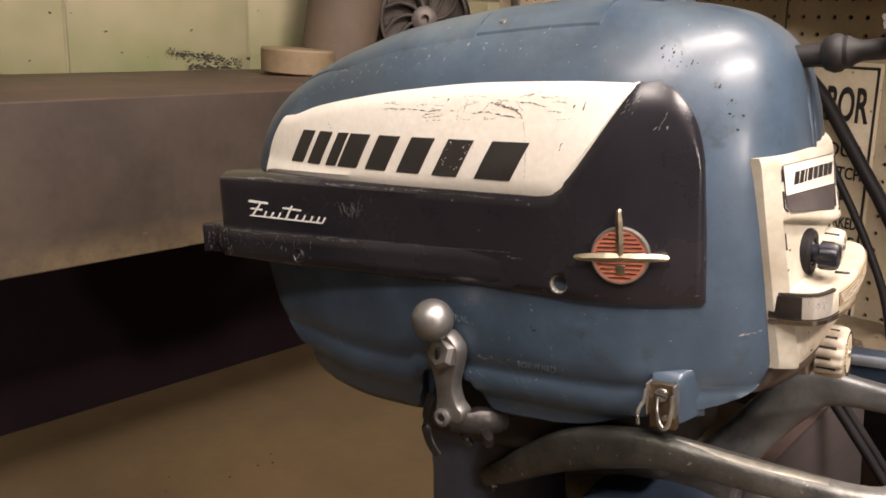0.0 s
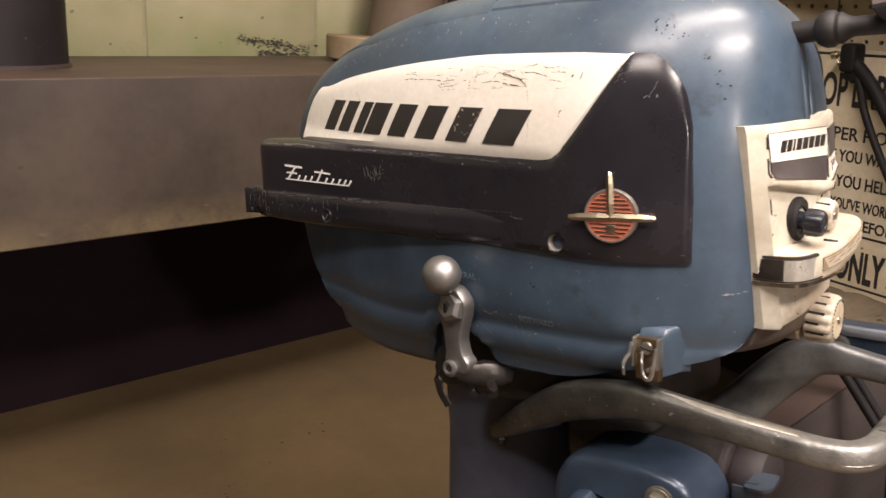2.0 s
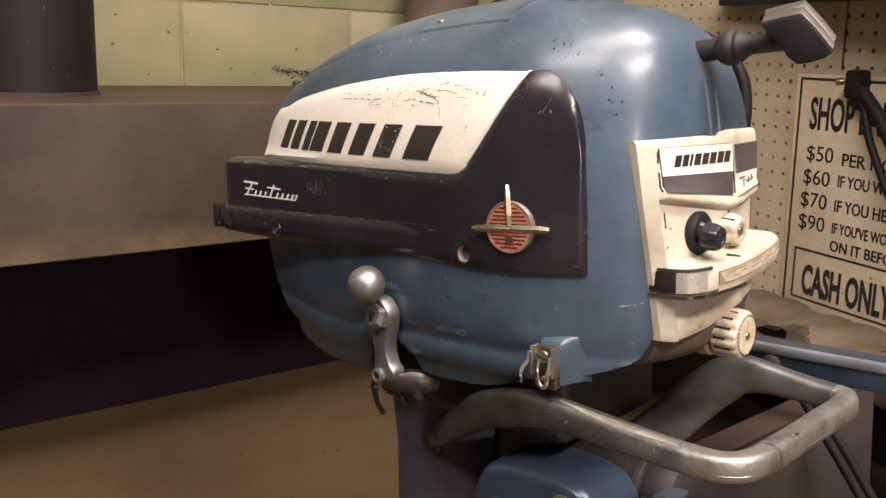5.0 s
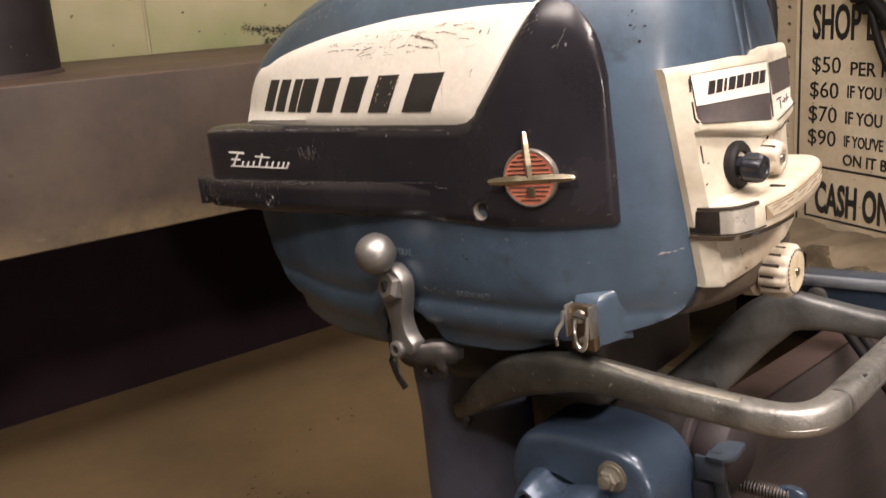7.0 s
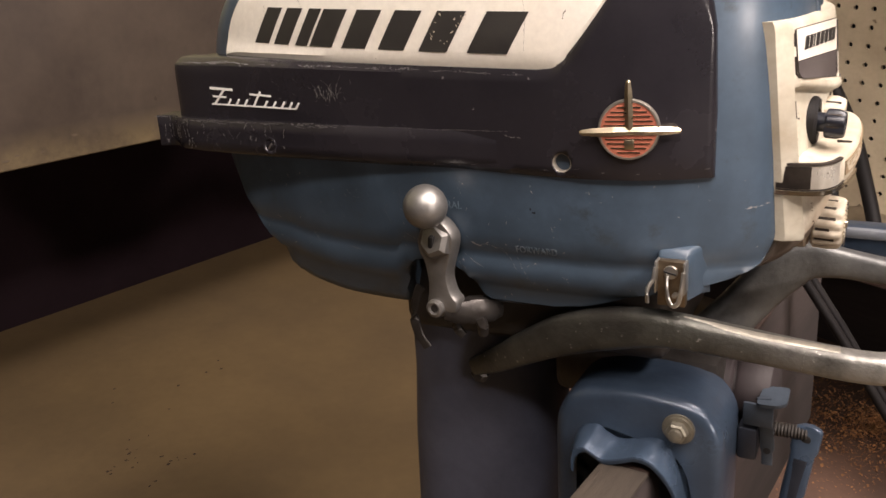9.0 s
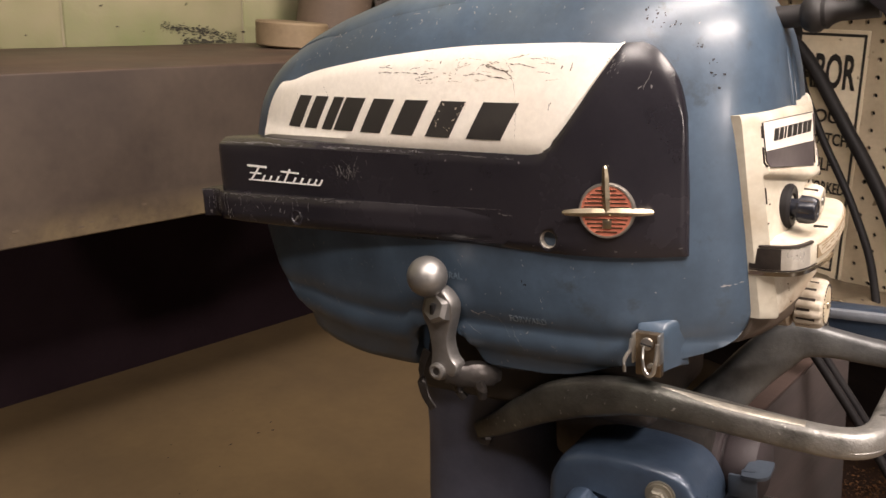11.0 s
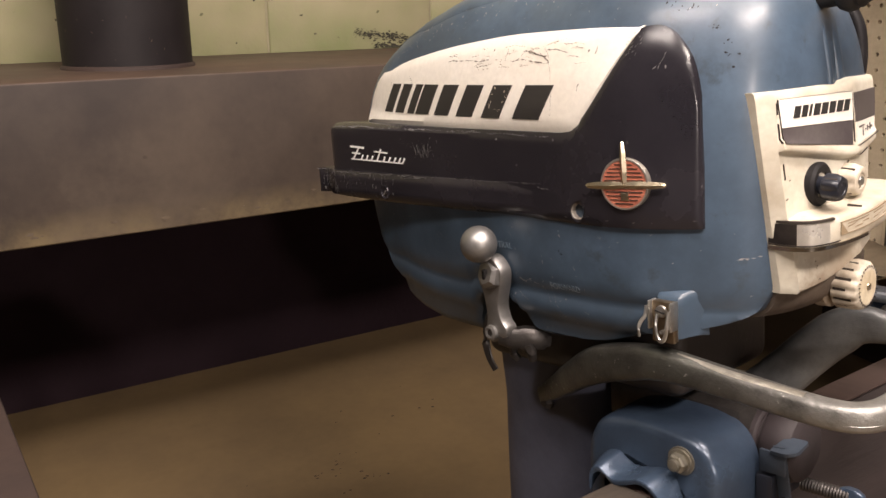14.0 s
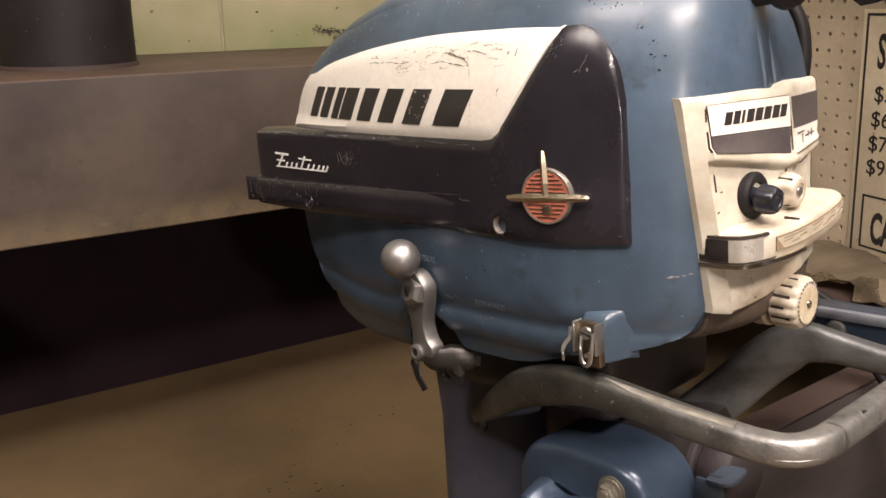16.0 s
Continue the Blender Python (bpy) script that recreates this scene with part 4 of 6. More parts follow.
def shelf_strip(i0, i1, z0, z1, lift, bm=None, zz0=None, zz1=None):
    bm = bm or bmesh.new()
    pts = EDGE[i0:i1]
    rows = []
    for k, p in enumerate(pts):
        u = k / max(1, len(pts) - 1)
        d = Vector((p.x - 0.40, (p.y + 0.015) * 0.7, 0)).normalized()
        q, r = p + d * lift, p - d * 0.003
        a = z0 + ((zz0 if zz0 is not None else z0) - z0) * u + shelf_rise(p.y)
        b = z1 + ((zz1 if zz1 is not None else z1) - z1) * u + shelf_rise(p.y)
        rows.append([bm.verts.new((q.x, q.y, a)), bm.verts.new((q.x, q.y, b)), bm.verts.new((r.x, r.y, b)), bm.verts.new((r.x, r.y, a))])
    for a, b in zip(rows, rows[1:]):
        for k in range(4):
            bm.faces.new((a[k], a[(k + 1) % 4], b[(k + 1) % 4], b[k]))
    bm.faces.new(rows[0])
    bm.faces.new(rows[-1])
    return bm


WORN_CHROME = mat("dark_worn_chrome", (0.20, 0.18, 0.17), 0.3, 0.9, (0.05, 0.045, 0.045), 50, 200, 0.1, 0.9, (0.5, 0.47, 0.42), 120, 0.68)
part("shelf_trim", shelf_strip(0, 26, 0.1292, 0.1318, 0.0007), CHROME, shelf, "thin chrome edge trim")
part("shelf_trim", shelf_strip(0, 22, 0.1324, 0.1332, 0.0004), GRIME, shelf, "black joint above the trim")
part("shelf_insert", shelf_strip(0, 10, 0.1336, 0.1478, 0.0006), WORN_CHROME, shelf, "dark worn chrome end insert")
part("shelf_insert", shelf_strip(9, 20, 0.1336, 0.1478, 0.0005), mat("bright_rubbed_chrome", (0.74, 0.70, 0.63), 0.3, 0.6, (0.50, 0.45, 0.38), 40, 200, 0.05, 0.8, (0.16, 0.13, 0.11), 90, 0.70), shelf, "bright rubbed end of the insert")
part("shelf_crack", shelf_strip(0, 21, 0.1484, 0.1500, 0.0003), GRIME, shelf, "black open joint")
part("shelf_plaque", shelf_strip(21, 40, 0.1370, 0.1455, 0.0005), PLATE_WHITE, shelf, "cream plaque with worn words")
bm = bmesh.new()
shelf_strip(21, 40, 0.1366, 0.1371, 0.0008, bm)
shelf_strip(21, 40, 0.1453, 0.1458, 0.0008, bm)
shelf_strip(21, 23, 0.1366, 0.1458, 0.0007, bm, 0.1366, 0.1371)
for i in range(22, 39):
    if i in (25, 31):
        continue
    lo = gr.uniform(0.1385, 0.1410)
    shelf_strip(i, i + 2, lo, lo + 0.0006, 0.0008, bm, lo + gr.uniform(-0.001, 0.0015), lo + gr.uniform(0.0004, 0.0016))
    if gr.random() < 0.6:
        shelf_strip(i, i + 2, 0.1432, 0.1439, 0.0008, bm, 0.1436, 0.1441)
tagged(part("worn_lettering", bm, TAN, shelf, "worn brown strokes"), kind="stuff")
part("crack", box(-0.0048, 0.0048, -0.0005, 0.0005, -0.001, 0.0008, 0.0002, 1, pose(0.4370, -0.0235, 0.1536, 0, 7, 22)), GRIME, shelf, "black crack")


def knob(name, c, tip, r, material, ridges=12, label="", taper=0.93, parent=None, deep=0.09):
    """A fluted knob on an axis, with grime in the flutes."""
    bm = bmesh.new()
    ln = (Vector(tip) - Vector(c)).length
    m = along(c, tip)
    n = ridges * 6
    rings = []

    def rad(k, fl):
        return 1 - deep * fl * (1 if k % 6 in (0, 1) else 0.25 if k % 6 in (2, 5) else 0)

    for rr, h, fl in ((0.88, 0, 0), (1.0, 0.08, 1), (1.0, 0.6, 1), (taper, 0.88, 1), (taper * 0.92, 0.97, 0.5), (taper * 0.84, 1.0, 0.2), (taper * 0.55, 1.0, 0), (taper * 0.5, 0.95, 0)):
        rings.append([bm.verts.new(m @ Vector((r * rr * rad(k, fl) * math.cos(2 * math.pi * k / n), r * rr * rad(k, fl) * math.sin(2 * math.pi * k / n), ln * h))) for k in range(n)])
    for a, b in zip(rings, rings[1:]):
        for k in range(n):
            bm.faces.new((a[k], a[(k + 1) % n], b[(k + 1) % n], b[k]))
    bm.faces.new(rings[0])
    bm.faces.new(rings[-1])
    ob = part(name, bm, material, parent or motor, label)
    dirt = bmesh.new()
    for k in range(ridges):
        a = 2 * math.pi * (k * 6 + 0.5) / n
        w = r * 0.06
        box(r * (1 - deep) - 0.002, r * (1 - deep) + 0.0002, -w, w, ln * 0.12, ln * gr.uniform(0.55, 0.85), 0, 1, m @ Matrix.Rotation(a, 4, "Z"), dirt)
    tagged(part("knob_grime", dirt, GRIME, ob), kind="stuff")
    return ob


part("knob_recess", lathe([(0, 0.0005), (0.0085, 0.0005), (0.0095, 0.0035), (0.0140, 0.0040), (0.0158, 0.002), (0.0158, -0.006), (0, -0.006)], 36, along((0.4176, -0.0390, 0.1700), (0.52, -0.0390, 0.1690))), RUBBER, plate, "black recessed collar")
BLACK_KNOB = mat("dark_blue_black_plastic", (0.016, 0.018, 0.027), 0.35, 0.0, (0.009, 0.010, 0.014), 40, 200, 0.1, 0.8, (0.2, 0.2, 0.22), 150, 0.7)
part("knob_stem", lathe([(0, 0), (0.0066, 0), (0.0062, 0.016), (0, 0.016)], 12, along((0.4165, -0.0420, 0.1700), (0.4415, -0.0455, 0.1690))), BLACK_KNOB, plate)
knob("choke_knob", (0.4262, -0.0450, 0.1695), (0.4382, -0.0455, 0.1688), 0.0098, BLACK_KNOB, 6, "dark fluted choke knob", 0.9, deep=0.16)
k2 = knob("stop_knob", (0.420, -0.0085, 0.1700), (0.4350, -0.0085, 0.1690), 0.0120, IVORY, 6, "dirty ivory fluted knob", 0.9, deep=0.12)
part("knob_screw", lathe([(0, 0), (0.0035, 0), (0.003, 0.0015), (0, 0.002)], 12, along((0.4342, -0.0085, 0.1690), (0.5, -0.0085, 0.1690))), DARK_ALU, k2)
k3 = knob("fuel_knob", (0.4205, -0.007, 0.0925), (0.4405, -0.007, 0.0915), 0.0190, IVORY, 14, "dirty ivory fluted fuel mixture knob", 0.96, deep=0.07)
part("knob_face", lathe([(0, 0.0), (0.0142, 0.0), (0.0136, 0.0012), (0, 0.0015)], 32, along((0.4398, -0.007, 0.0915), (0.5, -0.007, 0.0913))), mat("stained_ivory_face", (0.70, 0.62, 0.46), 0.4, 0.0, (0.36, 0.27, 0.16), 70, 200, 0.05, 0.8), k3, "ivory knob face")
ring = bmesh.new()
for k in range(30):
    a = 2 * math.pi * k / 30
    box(-0.0004, 0.0004, -0.0009, 0.0009, -0.0002, 0.0003, 0, 1, along((0.4413, -0.007, 0.0915), (0.5, -0.007, 0.0913)) @ Matrix.Rotation(a, 4, "Z") @ Matrix.Translation((0, 0.0150, 0)), ring)
tagged(part("dial_strokes", ring, GRIME, k3, "worn dark dial strokes"), kind="stuff")
part("knob_screw", lathe([(0, 0), (0.0030, 0), (0.0026, 0.0015), (0, 0.0018)], 12, along((0.4408, -0.007, 0.0915), (0.5, -0.007, 0.0915))), GOLD, k3)
part("knob_collar", lathe([(0, 0), (0.0185, 0), (0.0205, 0.006), (0.0200, 0.014), (0.0165, 0.0165), (0, 0.0165)], 32, along((0.402, -0.007, 0.093), (0.5, -0.007, 0.092))), PLATE_WHITE, motor, "ivory collar behind the knob")
rows = []
bm = bmesh.new()
for k in range(15):
    u = k / 14
    y = -0.072 + 0.092 * u
    zt = 0.106 + 0.006 * u
    zb = 0.074 + 0.014 * max(0, (u - 0.15)) ** 1.5
    x1 = plate_x(y, 0.10) - 0.0055 - 0.010 * (1 - u) ** 3
    rows.append([bm.verts.new(q) for q in ((x1, y, zt), (x1 - 0.0005, y, (zt * 2 + zb) / 3), (x1 - 0.004, y, (zt + zb * 2) / 3), (x1 - 0.011, y, zb + 0.003), (x1 - 0.022, y, zb), (x1 - 0.04, y, zb + 0.002), (x1 - 0.04, y, zt))])
for a, b in zip(rows, rows[1:]):
    for k in range(7):
        bm.faces.new((a[k], a[(k + 1) % 7], b[(k + 1) % 7], b[k]))
bm.faces.new(rows[0])
bm.faces.new(rows[-1])
part("lower_casing", bm, BARE, motor, "bare dirty casing under the plate")

# starter grip
GRIP_BLACK = mat("black_hard_rubber", (0.0075, 0.0062, 0.0075), 0.6, 0.0, (0.015, 0.0125, 0.0135), 20, 160, 0.08, 0.7, spec=0.12)
FACE = [(0.4557, 0.3115), (0.4690, 0.3138), (0.4818, 0.3151), (0.4870, 0.3100), (0.4950, 0.3010), (0.5030, 0.2909), (0.4985, 0.2877), (0.4895, 0.2855), (0.4807, 0.2846), (0.4736, 0.2902), (0.4701, 0.2975), (0.4612, 0.3050)]


def grip_slab(name, u0, u1, material, parent, label):
    """A slice of the tilted grip between two depths."""
    bm = bmesh.new()
    cx, cz = 0.4800, 0.3010
    rings = []
    for u in (u0, u0 + 0.12 * (u1 - u0), u1 - 0.18 * (u1 - u0), u1):
        k = 0.95 if u in (u0, u1) else 1.0
        rings.append([bm.verts.new((cx + (x - cx) * k - 0.004 * u, -0.030 + 0.017 * u, cz + (z - cz) * k + 0.0125 * u)) for x, z in FACE])
    for a, b in zip(rings, rings[1:]):
        for k in range(len(FACE)):
            bm.faces.new((a[k], a[(k + 1) % len(FACE)], b[(k + 1) % len(FACE)], b[k]))
    bm.faces.new(rings[0])
    bm.faces.new(rings[-1])
    return part(name, bm, material, parent, label)


GRIP_GREY = mat("paler_grey_rubber", (0.085, 0.068, 0.062), 0.5, 0.0, (0.045, 0.037, 0.036), 25, 160, 0.06, 0.7)
grip = grip_slab("starter_grip", 0.0, 0.22, GRIP_BLACK, motor, "black rubber starter grip")
grip_slab("grip_shell", 0.20, 0.62, GRIP_GREY, grip, "paler grey slice of the grip")
grip_slab("grip_shell", 0.60, 1.0, GRIP_GREY, grip, "paler grey slice of the grip")
part("grip_neck", lathe([(0.0, 0), (0.0080, 0), (0.0078, 0.018), (0.0106, 0.020), (0.0130, 0.025), (0.0126, 0.030), (0.0108, 0.032), (0.0110, 0.035), (0.0086, 0.038), (0.0068, 0.043), (0.0072, 0.068), (0, 0.068)], 24, along((0.398, -0.008, 0.2985), (0.47, -0.010, 0.3025))), mat("dusty_brown_rubber", (0.020, 0.017, 0.0165), 0.65, 0.0, (0.009, 0.008, 0.008), 40, 160, 0.08, 0.8), grip, "ribbed rubber neck")
part("fuel_hose", sweep(smooth_path([(0.320, 0.055, 0.318), (0.342, 0.074, 0.320), (0.362, 0.086, 0.312), (0.376, 0.0925, 0.298), (0.3855, 0.095, 0.280), (0.3885, 0.095, 0.260), (0.3880, 0.094, 0.242), (0.384, 0.093, 0.224), (0.376, 0.092, 0.206), (0.366, 0.091, 0.192)], 6), (0.0045, 0.0062), 12, 2.2, (0, 1, 0)), RUBBER, motor, "black rubber hose loop")

def inset(loop, d):
    out = []
    for k, (x, z) in enumerate(loop):
        (ax, az), (bx, bz) = loop[k - 1], loop[(k + 1) % len(loop)]
        ln = math.hypot(bx - ax, bz - az) or 1
        out.append((x + d * (bz - az) / ln, z - d * (bx - ax) / ln))
    return out


# shift lever
BALL = mat("dull_worn_metal", (0.30, 0.29, 0.28), 0.44, 0.8, (0.16, 0.15, 0.145), 26, 240, 0.10, 0.8, (0.16, 0.14, 0.13), 70, 0.72)
GREASE = mat("greasy_dark_metal", (0.075, 0.068, 0.064), 0.38, 0.6, (0.02, 0.017, 0.016), 30, 200, 0.2, 0.9)
shape = smooth_path([(0.1732, 0.1024, 0), (0.1773, 0.1072, 0), (0.1843, 0.1121, 0), (0.1912, 0.1114, 0), (0.1969, 0.1059, 0), (0.2002, 0.0992, 0), (0.1987, 0.0895, 0), (0.1941, 0.0757, 0), (0.1925, 0.0666, 0), (0.1947, 0.0556, 0), (0.1990, 0.0494, 0), (0.1966, 0.0409, 0), (0.1878, 0.0370, 0), (0.1779, 0.0337, 0), (0.1732, 0.0368, 0), (0.1728, 0.0437, 0), (0.1757, 0.0578, 0), (0.1755, 0.0691, 0), (0.1739, 0.0802, 0), (0.1710, 0.0857, 0), (0.1701, 0.0932, 0)], 3)
shape = [(p.x, p.y) for p in shape][::-1]
bm = bmesh.new()
rings = []
for y, d in ((0.0065, 0.0018), (0.0050, 0.0), (-0.0045, 0.0), (-0.0068, 0.0014), (-0.0076, 0.0038)):
    rings.append([bm.verts.new((x, y - 0.1325 - 0.08 * (z - 0.07), z)) for x, z in inset(shape, -d)])
for a, b in zip(rings, rings[1:]):
    for k in range(len(shape)):
        bm.faces.new((a[k], a[(k + 1) % len(shape)], b[(k + 1) % len(shape)], b[k]))
bm.faces.new(rings[0])
bm.faces.new(rings[-1])
lever = part("shift_lever", bm, BALL, motor, "bare cast metal shift lever")
part("ball_knob", lathe([(0, -0.0155)] + [(0.0155 * math.cos(t), 0.0155 * math.sin(t)) for t in steps(-1.5, 1.5, 18)] + [(0, 0.0155)], 36, pose(0.1850, -0.1510, 0.1238)), BALL, lever, "polished metal ball knob")
part("lever_boss", lathe([(0, 0.0022), (0.0094, 0.0020), (0.0126, -0.0012), (0.0132, -0.008), (0, -0.008)], 6, along((0.1855, -0.1445, 0.0973), (0.0855, -1, 0.3473)) @ Matrix.Rotation(0.4, 4, "Z")), BALL, lever, "hexagonal cast boss", False)
part("lever_slot", box(-0.0019, 0.0019, -0.003, 0.0012, -0.0050, 0.0050, 0.0012, 2, pose(0.1857, -0.1462, 0.0973, 14, 12, 0)), HOLE, lever)
part("lever_eye", lathe([(0.0030, -0.003), (0.0030, 0.0015), (0.0046, 0.0022), (0.0066, 0.0012), (0.0070, -0.003)], 20, along((0.1815, -0.1400, 0.0440), (0.17, -1, 0.10))), BALL, lever, "worn eye of the lever")
part("lever_bolt", lathe([(0, 0), (0.0032, 0), (0.0032, 0.0010), (0, 0.0012)], 12, along((0.1815, -0.1400, 0.0440), (0.17, -1, 0.10))), GREASE, lever)
part("lever_link", sweep(smooth_path([(0.186, -0.131, 0.041), (0.193, -0.128, 0.039), (0.201, -0.122, 0.0385), (0.209, -0.114, 0.037), (0.214, -0.104, 0.035)], 5), [(0.008, h) for h in [0.0085] * 5 + [0.0095] * 5 + [0.0105] * 5 + [0.0095] * 4 + [0.007] * 2], 12, 2.8), GREASE, lever, "greasy cast link")
part("lever_link", sweep(smooth_path([(0.2085, -0.122, 0.034), (0.2105, -0.121, 0.026), (0.209, -0.119, 0.020)], 4), [(0.0045 - 0.0001 * k, 0.0042) for k in range(9)], 10, 2.6), GREASE, lever)
part("lever_link", sweep(smooth_path([(0.190, -0.122, 0.030), (0.189, -0.121, 0.022), (0.193, -0.119, 0.016)], 4), (0.0036, 0.0036), 8, 2.4), GREASE, lever)
part("spring_clip", sweep(smooth_path([(0.158, -0.117, 0.050), (0.1545, -0.117, 0.044), (0.1495, -0.116, 0.028), (0.1515, -0.115, 0.010), (0.1584, -0.114, -0.002)], 6), (0.0012, 0.0038), 8, 2.5), GREASE, lever)

# cowl latch
bm = bmesh.new()
rows = []
for x, k in ((0.3370, 0.0), (0.3380, 0.6), (0.3392, 0.95), (0.3405, 1.0), (0.3568, 1.0), (0.3584, 0.84), (0.3604, 0.52), (0.3628, 0.22), (0.3652, 0.06), (0.3675, 0.0)):
    rows.append([bm.verts.new((x, cowl_near(x, z) + 0.003 + (y - cowl_near(x, z) - 0.003) * k, z)) for y, z in ((-0.108, 0.1005), (-0.1150, 0.0998), (-0.1195, 0.0984), (-0.1228, 0.0952), (-0.1246, 0.0910), (-0.1252, 0.0690), (-0.1240, 0.0660), (-0.108, 0.0650))])
for a, b in zip(rows, rows[1:]):
    for k in range(8):
        bm.faces.new((a[k], a[(k + 1) % 8], b[(k + 1) % 8], b[k]))
bmesh.ops.remove_doubles(bm, verts=bm.verts[:], dist=1e-5)
part("latch_boss", bm, BLUE, cowl, "raised blue boss behind the latch")
latch = part("cowl_latch", box(0.3405, 0.3585, -0.1345, -0.1280, 0.0645, 0.0950, 0.001), mat("brown_tarnished_brass", (0.32, 0.25, 0.17), 0.35, 0.9, (0.10, 0.065, 0.04), 60, 200, 0.1, 0.8), motor, "worn nickel and brass cowl latch")
latch.location.y = 0.003
NICKEL = mat("worn_nickel", (0.70, 0.69, 0.66), 0.32, 0.95, (0.32, 0.31, 0.29), 60, 250, 0.08, 0.8)
for x0 in (0.3392, 0.3572):
    part("latch_cheek", box(x0, x0 + 0.0016, -0.1385, -0.1285, 0.0740, 0.0955, 0.0007), NICKEL, latch)
part("latch_hook", sweep(smooth_path([(0.3402, -0.1405, 0.0925), (0.3398, -0.1420, 0.0850), (0.3380, -0.1440, 0.0815), (0.3368, -0.1455, 0.0770), (0.3372, -0.1460, 0.0700)], 5), (0.0010, 0.0015), 8, 2.2), NICKEL, latch)
part("latch_hook", sweep(smooth_path([(0.3478, -0.1385, 0.0865), (0.3482, -0.1410, 0.0780), (0.3500, -0.1420, 0.0705), (0.3528, -0.1420, 0.0680), (0.3556, -0.1415, 0.0705), (0.3572, -0.1410, 0.0790), (0.3580, -0.1395, 0.0900)], 5), (0.0011, 0.0016), 8, 2.2), NICKEL, latch, "bent nickel loop")
part("latch_pin", lathe([(0, 0), (0.0016, 0), (0.0016, 0.004), (0, 0.0045)], 10, along((0.3530, -0.1375, 0.0745), (0.3530, -1, 0.0745))), NICKEL, latch)
part("latch_screw", lathe([(0, 0), (0.0046, 0), (0.0042, 0.0018), (0, 0.0026)], 20, along((0.3492, -0.1350, 0.0880), (0.3492, -1, 0.0880))), NICKEL, latch)
part("screw_slot", box(-0.004, 0.004, -0.0006, 0.0005, -0.0005, 0.0005, 0, 1, pose(0.3492, -0.1374, 0.0880, 0, 12, 0)), HOLE, latch)

# engine base, leg and swivel
# casing colour is near black to carry the shade under the cowl
base = part("engine_base", box(0.128, 0.34, CY - 0.076, CY + 0.060, 0.004, 0.078, 0.012, 3), mat("under_cowl_shade_black", (0.018, 0.015, 0.014), 0.5, 0.1, (0.035, 0.028, 0.024), 20, 140, 0.2, 0.8), motor, "engine base, blackened for the shade under the cowl")
leg = bmesh.new()
rows = []
for z, x0, x1, w in ((0.060, 0.125, 0.25, 0.058), (0.03, 0.115, 0.245, 0.060), (0.0, 0.1065, 0.240, 0.060), (-0.05, 0.1045, 0.236, 0.052), (-0.12, 0.0985, 0.232, 0.047), (-0.25, 0.094, 0.228, 0.043), (-0.36, 0.092, 0.224, 0.040)):
    rows.append([leg.verts.new(((x0 + x1) / 2 + (x1 - x0) / 2 * math.copysign(abs(math.cos(a)) ** 0.6, math.cos(a)), CY + w * math.copysign(abs(math.sin(a)) ** 0.75, math.sin(a)), z)) for a in [2 * math.pi * k / 36 for k in range(36)]])
for a, b in zip(rows, rows[1:]):
    for k in range(36):
        leg.faces.new((a[k], a[(k + 1) % 36], b[(k + 1) % 36], b[k]))
leg.faces.new(rows[0])
leg.faces.new(rows[-1])
part("leg", leg, LEG_PAINT, motor, "dull blue grey leg casing")
part("gearcase", lathe([(0, -0.14), (0.018, -0.13), (0.030, -0.09), (0.034, -0.02), (0.032, 0.06), (0.020, 0.12), (0, 0.135)], 28, Matrix.Translation((0.165, CY, -0.385)) @ pose(0, 0, 0, 0, 90, 0)), LEG_PAINT, motor, "dull blue grey gearcase near the floor")
part("handle_bolt", lathe([(0, 0), (0.0075, 0), (0.0075, 0.005), (0.004, 0.008), (0, 0.008)], 6, along((0.1835, CY - 0.052, -0.0385), (0.1835, -1, -0.040))), GREASE, motor)
SWIVEL = mat("dark_brown_swivel", (0.030, 0.021, 0.023), 0.66, 0.0, (0.015, 0.011, 0.012), 14, 160, 0.15, 0.8)
swivel = part("swivel_tube", lathe([(0, 0), (0.029, 0), (0.029, 0.082), (0.0275, 0.0835), (0.0255, 0.084), (0.0255, 0.0865), (0.0275, 0.087), (0.029, 0.089), (0.029, 0.106), (0.027, 0.111), (0.021, 0.114), (0, 0.115)], 36, along((0.292, -0.022, -0.040), (0.60, -0.026, -0.040))), SWIVEL, motor, "dark brown swivel tube with a split collar")
# dark metal here also deepens the shade below the handle
part("swivel_web", box(0.24, 0.37, -0.06, 0.03, -0.05, -0.005, 0.01, 2), GREASE, motor, "dark swivel casting")

# carrying handle
HANDLE = mat("dull_oxidised_aluminium", (0.125, 0.125, 0.112), 0.44, 0.72, (0.050, 0.046, 0.042), 26, 260, 0.3, 1.0, (0.36, 0.35, 0.33), 260, 0.70, rough_var=0.22)
wear_or_sheen_band(HANDLE, 0.485, 0.365, (0.33, 0.32, 0.30), 30, 0.28, 0.52, "X")
near = [(0.180, -0.0765, -0.0315), (0.207, -0.087, -0.0155), (0.235, -0.098, 0.0035), (0.274, -0.111, 0.0265), (0.314, -0.119, 0.0395), (0.345, -0.122, 0.0440), (0.389, -0.122, 0.0405), (0.43, -0.121, 0.0365), (0.462, -0.1185, 0.0335), (0.480, -0.112, 0.0325), (0.4895, -0.096, 0.0325), (0.4915, -0.065, 0.0325)]
far = [(0.4955, 0.034, 0.0335), (0.494, 0.048, 0.034), (0.486, 0.0565, 0.0345), (0.462, 0.0555, 0.037), (0.434, 0.0515, 0.0415), (0.413, 0.047, 0.0425), (0.397, 0.041, 0.034), (0.380, 0.032, 0.018), (0.362, 0.020, -0.002), (0.338, 0.006, -0.024), (0.310, -0.006, -0.040)]
